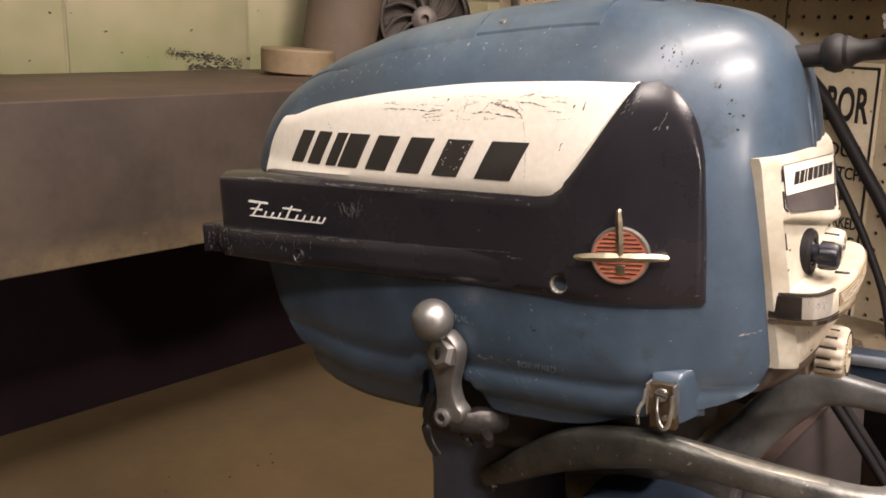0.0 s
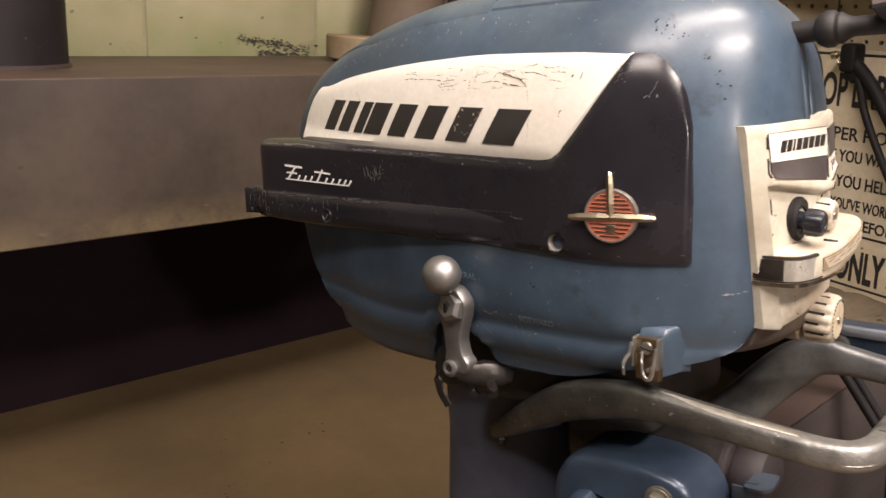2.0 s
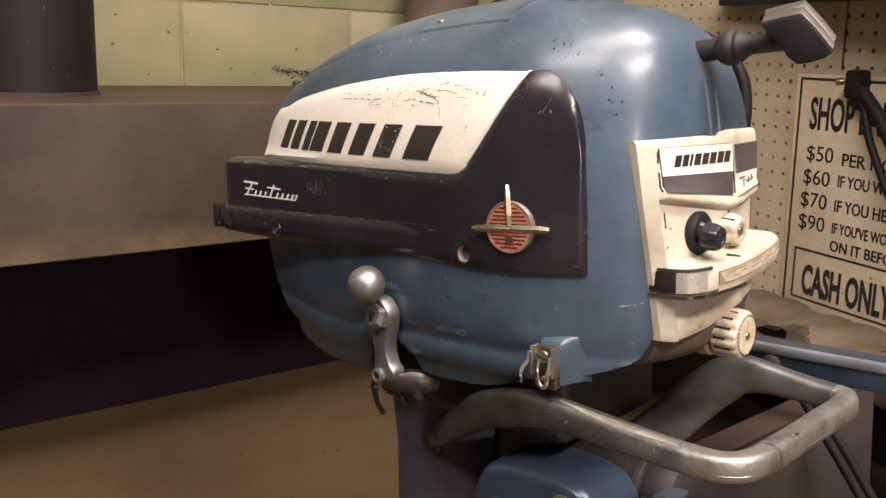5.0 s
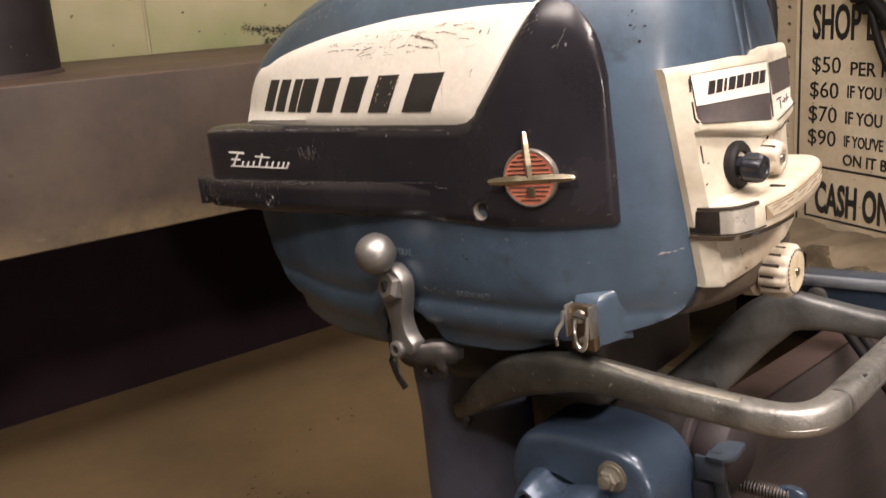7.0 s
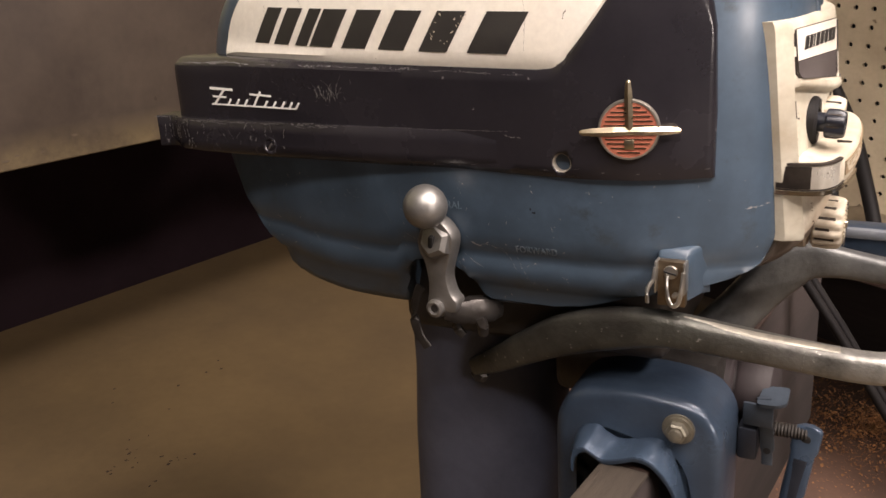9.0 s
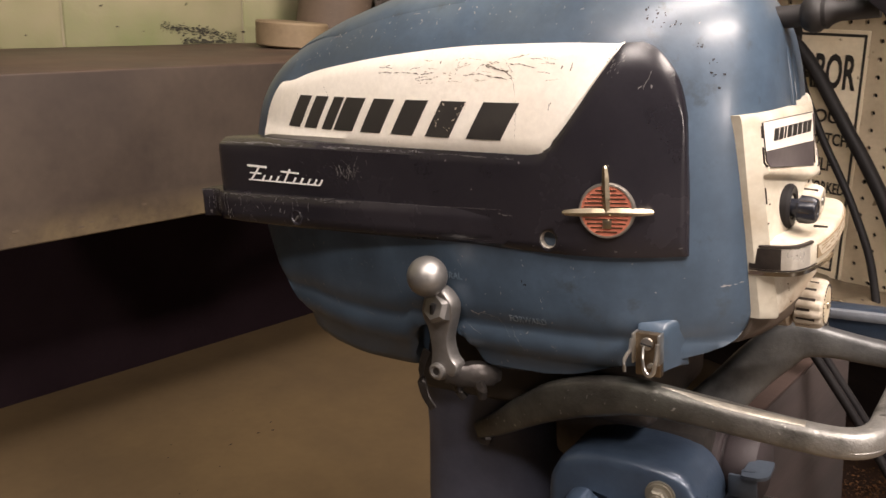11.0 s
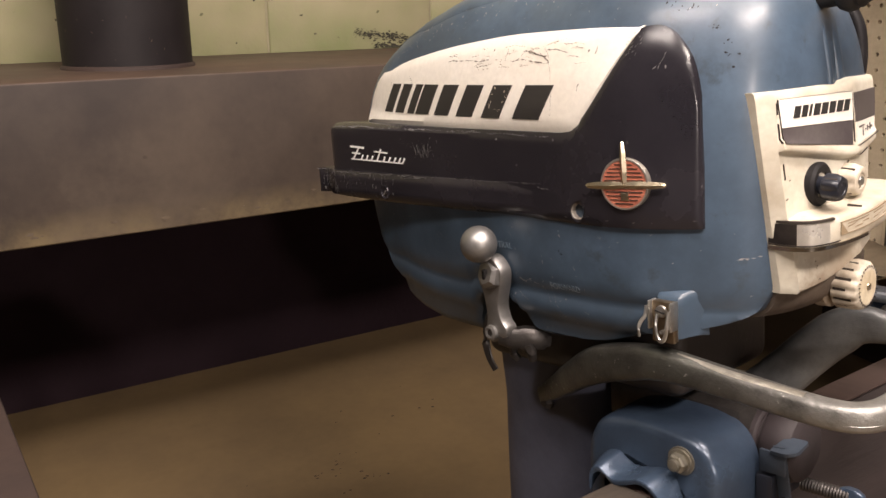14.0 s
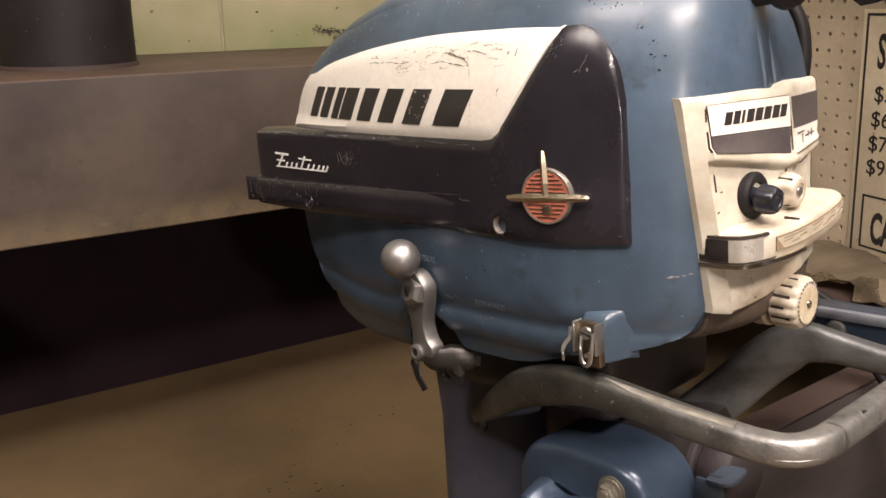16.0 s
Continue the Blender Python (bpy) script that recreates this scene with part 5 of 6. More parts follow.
line = [p + Vector((0, 0, curve_at([(0.34, 0.0), (0.40, 0.0013), (0.49, 0.0018)], p.x))) for p in smooth_path(near + [(0.493, -0.02, 0.0325)] + far, 6)]
size = []
tip = next(i for i, p in enumerate(line) if p.y > 0.028)
for i, p in enumerate(line):
    if i >= tip:
        size.append((curve_at([(0.28, 0.009), (0.42, 0.0085), (0.49, 0.0088)], p.x), curve_at([(0.30, 0.016), (0.35, 0.0195), (0.395, 0.019), (0.415, 0.0155), (0.44, 0.0115), (0.49, 0.0092)], p.x)))
        continue
    h = curve_at([(0.18, 0.0072), (0.21, 0.0105), (0.24, 0.013), (0.28, 0.0155), (0.315, 0.0142), (0.345, 0.0120), (0.39, 0.0102), (0.43, 0.0094), (0.49, 0.0092)], p.x)
    w = curve_at([(0.18, 0.005), (0.25, 0.008), (0.34, 0.0095), (0.40, 0.0095), (0.49, 0.0088)], p.x)
    size.append((w, h))
BAR = mat("rubbed_bare_aluminium", (0.31, 0.30, 0.283), 0.42, 0.77, (0.105, 0.10, 0.094), 34, 220, 0.3, 1.0, rough_var=0.22)
FAR_ARM = mat("blue_grey_worn_casting", (0.155, 0.157, 0.155), 0.48, 0.55, (0.06, 0.06, 0.062), 24, 200, 0.25, 0.95)
i0 = next(i for i, p in enumerate(line) if p.x > 0.425)
i1 = max(i for i, p in enumerate(line) if p.y > 0 and p.x > 0.480)
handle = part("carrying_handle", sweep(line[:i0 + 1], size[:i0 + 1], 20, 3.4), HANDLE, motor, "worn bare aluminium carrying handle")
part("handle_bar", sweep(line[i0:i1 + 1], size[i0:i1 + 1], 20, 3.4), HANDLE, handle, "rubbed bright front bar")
# paler strip laid along the top edge of the near arm
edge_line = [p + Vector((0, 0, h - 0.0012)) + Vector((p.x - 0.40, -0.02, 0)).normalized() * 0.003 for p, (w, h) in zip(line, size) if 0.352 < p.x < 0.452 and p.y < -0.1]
part("worn_edge", sweep(edge_line, [(0.0042 * min(1, k / 4 + 0.3), 0.0018) for k in range(len(edge_line))], 10, 2.2), mat("pale_top_edge", (0.56, 0.52, 0.44), 0.42, 0.8, (0.20, 0.185, 0.16), 60, 220, 0.2, 1.0), handle, "pale strip along the top edge")
part("handle_arm", sweep(line[i1:], size[i1:], 20, 3.4), FAR_ARM, handle, "blue grey far arm")
part("seam_line", sweep([p + (Vector((p.x - 0.40, p.y + 0.02, 0)).normalized() * 0.0086) - Vector((0, 0, 0.003)) for p in line if p.x > 0.44], (0.0006, 0.0005), 6), BAR, handle)
for yy in (-0.082, 0.004):
    part("casting_ring", lathe([(0.0085, -0.0013), (0.0099, -0.0010), (0.0099, 0.0010), (0.0085, 0.0013)], 24, along((0.4918 if yy < 0 else 0.4935, yy, 0.0343), (0.4930, 1, 0.0343))), BAR, handle)
part("drain_hole", lathe([(0, 0.0004), (0.0042, 0.0004), (0.0046, -0.002), (0, -0.002)], 16, along((0.4990, -0.052, 0.0395), (0.6, -0.052, 0.075))), HOLE, handle)

# clamp bracket with its saddle
outline = smooth_path([(0.262, -0.15, 0), (0.262, -0.11, 0), (0.262, -0.08, 0), (0.262, -0.060, 0), (0.2625, -0.046, 0), (0.266, -0.032, 0), (0.279, -0.016, 0), (0.31, -0.0095, 0), (0.348, -0.0105, 0), (0.370, -0.017, 0), (0.382, -0.034, 0), (0.384, -0.055, 0), (0.384, -0.075, 0), (0.3835, -0.105, 0), (0.383, -0.15, 0)], 4)
arch = smooth_path([(0.360, -0.15, 0), (0.359, -0.12, 0), (0.356, -0.095, 0), (0.349, -0.066, 0), (0.336, -0.0575, 0), (0.318, -0.056, 0), (0.302, -0.050, 0), (0.295, -0.055, 0), (0.290, -0.068, 0), (0.289, -0.085, 0), (0.289, -0.115, 0), (0.289, -0.15, 0)], 4)
bm = bmesh.new()
loop = [(p.x, p.y) for p in outline] + [(p.x, p.y) for p in arch]


rings = []
for y, d in ((-0.058, 0.0), (-0.106, 0.0), (-0.1110, 0.0008), (-0.1142, 0.0026), (-0.1160, 0.0055), (-0.1166, 0.0095)):
    rings.append([bm.verts.new((x, y, z)) for x, z in inset(loop, d)])
for a, b in zip(rings, rings[1:]):
    for k in range(len(loop)):
        bm.faces.new((a[k], a[(k + 1) % len(loop)], b[(k + 1) % len(loop)], b[k]))
bm.faces.new(rings[0])
bm.faces.new(rings[-1])
bracket = part("clamp_bracket", bm, BLUE_METAL, motor, "blue metallic painted clamp bracket")
inner = smooth_path([(0.277, -0.058, 0), (0.2840, -0.0430, 0), (0.2960, -0.0390, 0), (0.3040, -0.0440, 0), (0.3130, -0.0470, 0), (0.3250, -0.0445, 0), (0.3380, -0.0415, 0), (0.3470, -0.0450, 0), (0.3535, -0.0600, 0), (0.3590, -0.0800, 0), (0.3640, -0.1050, 0), (0.3690, -0.15, 0)], 4)
outer = smooth_path([(0.2835, -0.064, 0), (0.2850, -0.0510, 0), (0.2920, -0.0455, 0), (0.2990, -0.0485, 0), (0.3070, -0.0520, 0), (0.3200, -0.0485, 0), (0.3300, -0.0450, 0), (0.3410, -0.0475, 0), (0.3520, -0.0580, 0), (0.3590, -0.0720, 0), (0.3640, -0.1000, 0), (0.3680, -0.15, 0)], 4)
bm = bmesh.new()
rings = []
for p, o in zip(inner, outer):
    top, low = [], []
    for u in (0, 0.12, 0.28, 0.46, 0.64, 0.80, 0.92, 0.98, 1.0):
        bend = u * u * (3 - 2 * u)
        x, z = p.x + (o.x - p.x) * bend, p.y + (o.y - p.y) * bend
        y = -0.1155 - 0.0255 * (1 - (1 - u) ** 1.7)
        drop = 0.0012 if u in (0.98, 1.0) else 0
        top.append((x, y, z - drop))
        low.append((x + (0.325 - x) * 0.05, y + 0.0004, z - 0.0042 + drop))
    rings.append([bm.verts.new(v) for v in top + low[::-1]])
n = len(rings[0])
for a, b in zip(rings, rings[1:]):
    for k in range(n):
        bm.faces.new((a[k], a[(k + 1) % n], b[(k + 1) % n], b[k]))
bm.faces.new(rings[0])
bm.faces.new(rings[-1])
part("saddle_lip", bm, BLUE_METAL, bracket, "rolled lip over the board")
DULL = mat("dull_zinc_plate", (0.30, 0.28, 0.23), 0.45, 0.7, (0.14, 0.12, 0.09), 60, 200, 0.1, 0.8)
bolt = part("bracket_bolt", lathe([(0, 0), (0.0076, 0), (0.0076, 0.0055), (0.0060, 0.0068), (0, 0.0068)], 6, along((0.3535, -0.1190, -0.031), (0.3535, -1, -0.031))), DULL, bracket, "dull plated hex bolt")
part("washer", lathe([(0, 0), (0.0112, 0), (0.0112, 0.0014), (0.0098, 0.0016), (0.0096, 0.0030), (0, 0.0032)], 28, along((0.3535, -0.1166, -0.031), (0.3535, -1, -0.031))), DULL, bolt)
part("bolt_end", lathe([(0, 0), (0.0045, 0), (0.0045, 0.005), (0, 0.0065)], 14, along((0.3535, -0.1240, -0.031), (0.3535, -1, -0.031))), DULL, bolt)

# clamp screw assembly
CLAMP = mat("blue_black_clamp_paint", (0.026, 0.030, 0.042), 0.45, 0.3, (0.012, 0.013, 0.019), 30, 200, 0.15, 0.9)
clamp = part("clamp_block", box(0.384, 0.3985, -0.066, -0.02, -0.076, -0.050, 0.003), CLAMP, motor, "blue black clamp block with blue tab and paddle")
TAB = mat("worn_blue_grey_paint", (0.062, 0.078, 0.102), 0.42, 0.3, (0.034, 0.042, 0.056), 40, 200, 0.1, 0.9, (0.3, 0.3, 0.3), 120, 0.7)
part("clamp_top", box(0.3875, 0.4085, -0.0655, -0.0625, -0.0475, -0.0295, 0.0012, 2), TAB, clamp, "folded blue web under the tab")
bm = bmesh.new()
tab = [(0.010, -0.009), (0.010, 0.011), (-0.008, 0.011), (-0.0105, -0.0125), (0.004, -0.0135)]
tab = [Vector((p[0], p[1], 0)) for p in tab]
outline = []
for k, p in enumerate(tab):
    a, b = tab[k - 1], tab[(k + 1) % len(tab)]
    p0, p1 = p + (a - p).normalized() * 0.0035, p + (b - p).normalized() * 0.0035
    outline += [p0.lerp(p, u).lerp(p.lerp(p1, u), u) for u in (0, 0.25, 0.5, 0.75, 1)]
low_, high_ = [[bm.verts.new(pose(0.4068, -0.0545, -0.0270, 8, -4, 0) @ (v + Vector((0, 0, dz)))) for v in outline] for dz in (-0.0013, 0.0013)]
for k in range(len(outline)):
    q = (k + 1) % len(outline)
    bm.faces.new((low_[k], low_[q], high_[q], high_[k]))
bm.faces.new(high_)
bm.faces.new(low_[::-1])
part("clamp_tab", bm, TAB, clamp, "flat rounded blue grey tab", False)
part("clamp_plate", sweep(smooth_path([(0.4010, -0.060, -0.0265), (0.4030, -0.060, -0.044), (0.4045, -0.058, -0.064), (0.4050, -0.057, -0.081)], 5), [(0.0052 if k < 12 else 0.0040, 0.0016) for k in range(16)], 12, 3.0, (0, -1, 0)), TAB, clamp)
part("plate_hole", lathe([(0, 0.0004), (0.0026, 0.0004), (0.0026, -0.001), (0, -0.001)], 14, along((0.4047, -0.0592, -0.069), (0.4047, -1, -0.069))), HOLE, clamp)
rod = bmesh.new()
prof = [(0.0, 0.0)]
for k in range(16):
    prof += [(0.0062, 0.0025 * k), (0.0052, 0.0025 * k + 0.00125)]
lathe(prof + [(0, 0.04)], 16, along((0.388, 0.004, -0.085), (0.5, 0.006, -0.084)), rod)
part("clamp_screw", rod, GREASE, clamp, "threaded clamp screw")
part("clamp_paddle", sweep(smooth_path([(0.4275, 0.006, -0.078), (0.4270, 0.005, -0.085), (0.4245, 0.002, -0.102), (0.4200, -0.004, -0.132), (0.4150, -0.010, -0.167), (0.4120, -0.014, -0.192)], 5), [(w, 0.0042) for w in [0.0050, 0.0082, 0.0100, 0.0108, 0.0110] + [0.0108] * 5 + [0.0092] * 6 + [0.0088] * 10], 16, 3.0, (0, -1, 0)), BLUE_METAL, clamp, "blue painted clamp paddle")
# no slot is cut; a dark strip carries its shade
part("paddle_recess", sweep(smooth_path([(0.4236, -0.0016, -0.105), (0.4201, -0.0065, -0.132), (0.4156, -0.0125, -0.165), (0.4126, -0.0162, -0.189)], 5), (0.0056, 0.0018), 12, 2.6, (0, -1, 0)), CLAMP, clamp, "dark strip painting the shade of a slot")
part("clamp_pin", lathe([(0, 0), (0.0034, 0), (0.0034, 0.0012), (0.0022, 0.0014), (0, 0.0014)], 14, along((0.4265, 0.0012, -0.088), (0.4265, -1, -0.088))), HOLE, clamp)

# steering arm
# pale blue that paints the highlight along the arm's upper edge
ARM_HIGHLIGHT = mat("pale_blue_highlight", (0.34, 0.36, 0.40), 0.4, 0.5, (0.16, 0.18, 0.22), 24, 200, 0.08, 0.9)
arm = part("steering_arm", box(-0.02, 0.42, -0.016, 0.016, -0.0125, 0.0105, 0.003, 2, pose(0.405, 0.100, 0.0495, 0, 0.5, 0)), BLUE_METAL, motor, "blue painted steering arm")
part("arm_edge", box(-0.018, 0.42, -0.0195, -0.0125, 0.004, 0.0125, 0.0025, 2, pose(0.405, 0.100, 0.0500, 0, 0.5, 0)), ARM_HIGHLIGHT, arm, "upper edge with a highlight painted in pale blue")
part("arm_bolt", lathe([(0, 0), (0.0075, 0), (0.0068, 0.004), (0, 0.006)], 18, along((0.4215, 0.0835, 0.0465), (0.4215, 0.0, 0.0465))), DARK_ALU, arm)

# ---- the stand ----
GREY_WOOD = mat("grey_brown_rough_wood", (0.052, 0.039, 0.028), 0.85, 0.0, (0.018, 0.013, 0.010), 40, 300, 0.5, 0.9, (0.03, 0.022, 0.018), 60, 0.68, stretch=(1, 0.15, 1))
m = MOTOR @ pose(0, 0, 0, 0, 0, -6.3)
board = thing("transom_board", box(0.318, 0.352, -0.34, 0.46, -0.29, -0.060, 0.004, 2), WOOD, "weathered brown transom board with reddish top edge", "wooden board", m=m)
part("board_top", box(0.3178, 0.3522, -0.100, 0.461, -0.0598, -0.0565, 0.002), RED_WOOD, board, "reddish worn top edge")
part("board_top", box(0.3175, 0.3525, -0.341, -0.1005, -0.0598, -0.0560, 0.002), GREY_WOOD, board, "grey brown worn top edge")
for yy in (-0.26, 0.36):
    part("board_post", box(0.270, 0.3175, yy - 0.045, yy + 0.045, -0.46, -0.10, 0.004), WOOD, board)
part("board_hole", lathe([(0, 0.0003), (0.005, 0.0003), (0.005, -0.003), (0, -0.003)], 14, along((0.3521, 0.03, -0.16), (0.5, 0.03, -0.16))), HOLE, board)

# ---- things on the ledge ----
standpipe = thing("standpipe", lathe([(0.0, 0), (0.104, 0), (0.104, 0.9), (0.096, 0.9), (0.096, 0.8), (0, 0.8)], 56, pose(0.42, 1.43, LEDGE_Z1)), DARK_PIPE, "dark painted steel pipe standing on the ledge", "pipe")
rng = random.Random(31)
bm = bmesh.new()
for k in range(36):
    a, z, r = rng.uniform(3.2, 5.6), 0.004 + 0.25 * rng.random() ** 1.6, rng.uniform(0.0004, 0.0014)
    tilt = rng.uniform(0.5, 3.0)
    pts = [(a + r * rng.uniform(0.4, 1) * math.cos(math.pi * i / 3) / 0.104, z + r * tilt * rng.uniform(0.4, 1) * math.sin(math.pi * i / 3)) for i in range(6)]
    bm.faces.new([bm.verts.new((0.42 + 0.1046 * math.cos(b), 1.43 + 0.1046 * math.sin(b), LEDGE_Z1 + max(0.002, h))) for b, h in pts])
tagged(part("paint_scuffs", bm, WORN_STEEL, standpipe, "brownish scuffs in the dark paint"), kind="stuff")
part("base_ring", lathe([(0.103, 0.0), (0.1085, 0.0), (0.1075, 0.004), (0.1045, 0.0065), (0.103, 0.0065)], 56, pose(0.42, 1.43, LEDGE_Z1)), RUSTY, standpipe, "rusty bead round the foot")
thing("clay_pipe", lathe([(0.0, 0), (0.078, 0), (0.079, 0.5), (0.066, 0.5), (0.066, 0.4), (0, 0.4)], 48, pose(1.285, 1.52, LEDGE_Z1 - 0.004, 0, 11, 0)), CLAY, "leaning brown clay pipe on the ledge", "pipe")
thing("round_block", lathe([(0, 0), (0.068, 0), (0.072, 0.003), (0.074, 0.046), (0.071, 0.050), (0, 0.050)], 56, pose(1.165, 1.50, LEDGE_Z1 + 0.002, 2, 2, 0)), TAN, "thick tan pressed disc lying on the ledge", "disc")
thing("wood_scrap", box(-0.03, 0.03, -0.02, 0.02, 0, 0.035, 0.004, 2, pose(1.43, 1.42, LEDGE_Z1, 0, 0, 25)), TAN, "small tan wood scrap on the ledge", "wood scrap")

fan = tagged(new("blower_wheel"), "grey cast blower wheel with curved vanes on the ledge", "blower wheel")
fan.matrix_world = Matrix.Translation((1.56, 1.52, LEDGE_Z1 + 0.118)) @ pose(0, 0, 0, 0, 0, -40) @ pose(0, 0, 0, 90, 0, 0)
part("rim", lathe([(0.098, -0.012), (0.104, -0.010), (0.106, 0.0), (0.104, 0.008), (0.098, 0.010), (0.095, 0.0), (0.098, -0.012)], 48), GREY_CAST, fan)
part("hub", lathe([(0, -0.01), (0.030, -0.01), (0.030, 0.012), (0.018, 0.020), (0.010, 0.020), (0.010, 0.006), (0, 0.006)], 32), GREY_CAST, fan)
for k in range(11):
    a0 = 2 * math.pi * k / 11
    pts = [(r * math.cos(a0 + b), r * math.sin(a0 + b), 0.0) for r, b in ((0.026, 0), (0.045, 0.12), (0.07, 0.34), (0.098, 0.62))]
    part("vane", sweep(smooth_path(pts, 4), [(0.004, 0.014)] * 13, 8, 3.0), GREY_CAST, fan)
part("housing", lathe([(0, -0.16), (0.085, -0.16), (0.112, -0.13), (0.116, -0.03), (0.108, -0.016), (0.092, -0.022), (0, -0.03)], 48), mat("dark_cast_housing", (0.06, 0.05, 0.046), 0.6, 0.4, (0.03, 0.025, 0.022), 12, 120, 0.2, 0.8), fan, "dark cast housing")
part("foot", box(-0.07, 0.07, -0.1175, -0.09, -0.14, -0.02, 0.004), GREY_CAST, fan)

# worn paint along the lower edge of the ledge
rng = random.Random(21)
bm = bmesh.new()
for k in range(240):
    x = rng.uniform(-1.0, 1.5)
    z = LEDGE_Z0 + 0.003 + abs(rng.gauss(0, 0.011))
    r = rng.uniform(0.0006, 0.0042)
    bm.faces.new([bm.verts.new((x + r * rng.uniform(0.8, 2.4) * math.cos(2 * math.pi * i / 7), LEDGE_Y, max(LEDGE_Z0 + 0.0125, z + r * rng.uniform(0.4, 1.0) * math.sin(2 * math.pi * i / 7)))) for i in range(7)])
for v in bm.verts:
    v.co.y = LEDGE_Y - 0.0006
tagged(part("worn_paint", bm, WORN_STEEL, ledge, "pale worn spots in the paint"), kind="stuff")

# soot and flaked paint on the wall
SOOT = mat("grey_green_stain", (0.085, 0.075, 0.045), 0.85, 0.0, (0.03, 0.026, 0.02), 40, 150, 0.1, 0.9)
rng = random.Random(11)
bm = bmesh.new()
for k in range(400):
    u = rng.random()
    x = 0.978 + 0.185 * u
    if k % 3 == 0 and u > 0.25:
        z = 0.6795 + rng.random() ** 1.5 * 0.011
    else:
        z = 0.715 - 0.022 * u + rng.gauss(0, 0.0045)
    r = rng.uniform(0.0004, 0.0032) * (1.5 if k % 3 == 0 else 1) * (1.25 - abs(u - 0.5) * 1.7)
    n = 6
    bm.faces.new([bm.verts.new((x + r * 1.6 * rng.uniform(0.6, 1.1) * math.cos(2 * math.pi * i / n), WALL_Y - 0.0012 - 0.000002 * k, max(0.679, z + r * 0.8 * rng.uniform(0.5, 1.1) * math.sin(2 * math.pi * i / n)))) for i in range(n)])
part("soot_patch", bm, mat("sooty_black_flakes", (0.022, 0.020, 0.013), 0.85, 0.0, (0.06, 0.055, 0.034), 60, 150, 0.1, 0.9), wall_north, "black flaked patch in the paint")
bm = bmesh.new()
for k in range(46):
    x, z = rng.uniform(-0.2, 1.5), 0.70 + rng.random() ** 2 * 0.2
    r = rng.uniform(0.0008, 0.004)
    bm.faces.new([bm.verts.new((x + r * rng.uniform(0.6, 2.2) * math.cos(2 * math.pi * i / 6), WALL_Y - 0.0012, z + r * rng.uniform(0.4, 1.0) * math.sin(2 * math.pi * i / 6))) for i in range(6)])
part("paint_flakes", bm, SOOT, wall_north, "small flaked spots")

# ---- pegboard corner ----
PEGM = Matrix.Translation((1.42, 0.66, 0.40)) @ Matrix((( -math.sin(radians(12)), 0, -math.cos(radians(12)), 0), (-math.cos(radians(12)), 0, math.sin(radians(12)), 0), (0, 1, 0, 0), (0, 0, 0, 1))) @ pose(0, 0, 0, 2.5, 0, 0)


def perforated(u0, u1, v0, v1, pitch=0.0254, r=0.0036, thick=0.005):
    """A board in its own plane with real round holes."""
    verts, faces = [], []
    nu, nv = int((u1 - u0) / pitch), int((v1 - v0) / pitch)
    for i in range(nu):
        for j in range(nv):
            x0, y0 = u0 + i * pitch, v0 + j * pitch
            cx, cy = x0 + pitch / 2, y0 + pitch / 2
            o = len(verts)
            sq = [(pitch, pitch / 2), (pitch, pitch), (pitch / 2, pitch), (0, pitch), (0, pitch / 2), (0, 0), (pitch / 2, 0), (pitch, 0)]
            for a, b in sq:
                verts.append((x0 + a, y0 + b, 0))
            for k in range(8):
                verts.append((cx + r * math.cos(math.pi * k / 4), cy + r * math.sin(math.pi * k / 4), 0))
            for k in range(8):
                verts.append((cx + r * math.cos(math.pi * k / 4), cy + r * math.sin(math.pi * k / 4), -thick))
            for k in range(8):
                k2 = (k + 1) % 8
                faces.append((o + k, o + k2, o + 8 + k2, o + 8 + k))
                faces.append((o + 8 + k, o + 8 + k2, o + 16 + k2, o + 16 + k))
    me = bpy.data.meshes.new("pegboard")
    me.from_pydata(verts, [], faces)
    me.materials.append(PEG)
    return me


peg = tagged(new("pegboard", perforated(-0.62, 0.75, -0.03, 0.62)), "cream perforated hardboard with grime, behind the bench", "pegboard")
peg.matrix_world = PEGM
# solid black sheet that puts shade behind the holes
part("backing", box(-0.62, 0.75, -0.03, 0.62, -0.03, -0.012), HOLE, peg, "black sheet for the shade behind the board", False)
part("joint_strip", box(-0.575, -0.550, -0.03, 0.62, 0.0005, 0.006, 0.001), GREY_CAST, peg, "grey joint strip")
part("joint_strip", box(0.075, 0.0775, 0.36, 0.62, 0.0003, 0.0012), DARK_LABEL, peg, "thin board joint")
shelf_bm = box(-0.172, 0.75, 0.461, 0.487, 0.001, 0.20, 0.003)
# the added depth towards the right is there to shade the board below
for v in shelf_bm.verts:
    if v.co.z > 0.1:
        v.co.z -= 0.17 * max(0.0, 1 - (v.co.x + 0.172) / 0.35)
thing("wall_shelf", shelf_bm, WOOD, "dark wooden shelf over the pegboard, deepened rightward to shade it", "shelf", m=PEGM)

SIGN_Z = 0.0035
sign = thing("shop_sign", box(-0.006, 0.240, -0.036, 0.352, 0.0006, 0.003, 0.001), SIGN, "cream price sign with black border and lettering", "sign", m=PEGM)


def sign_bar(u0, u1, v0, v1):
    part("sign_border", box(u0, u1, v0, v1, 0.0028, SIGN_Z), INK, sign)


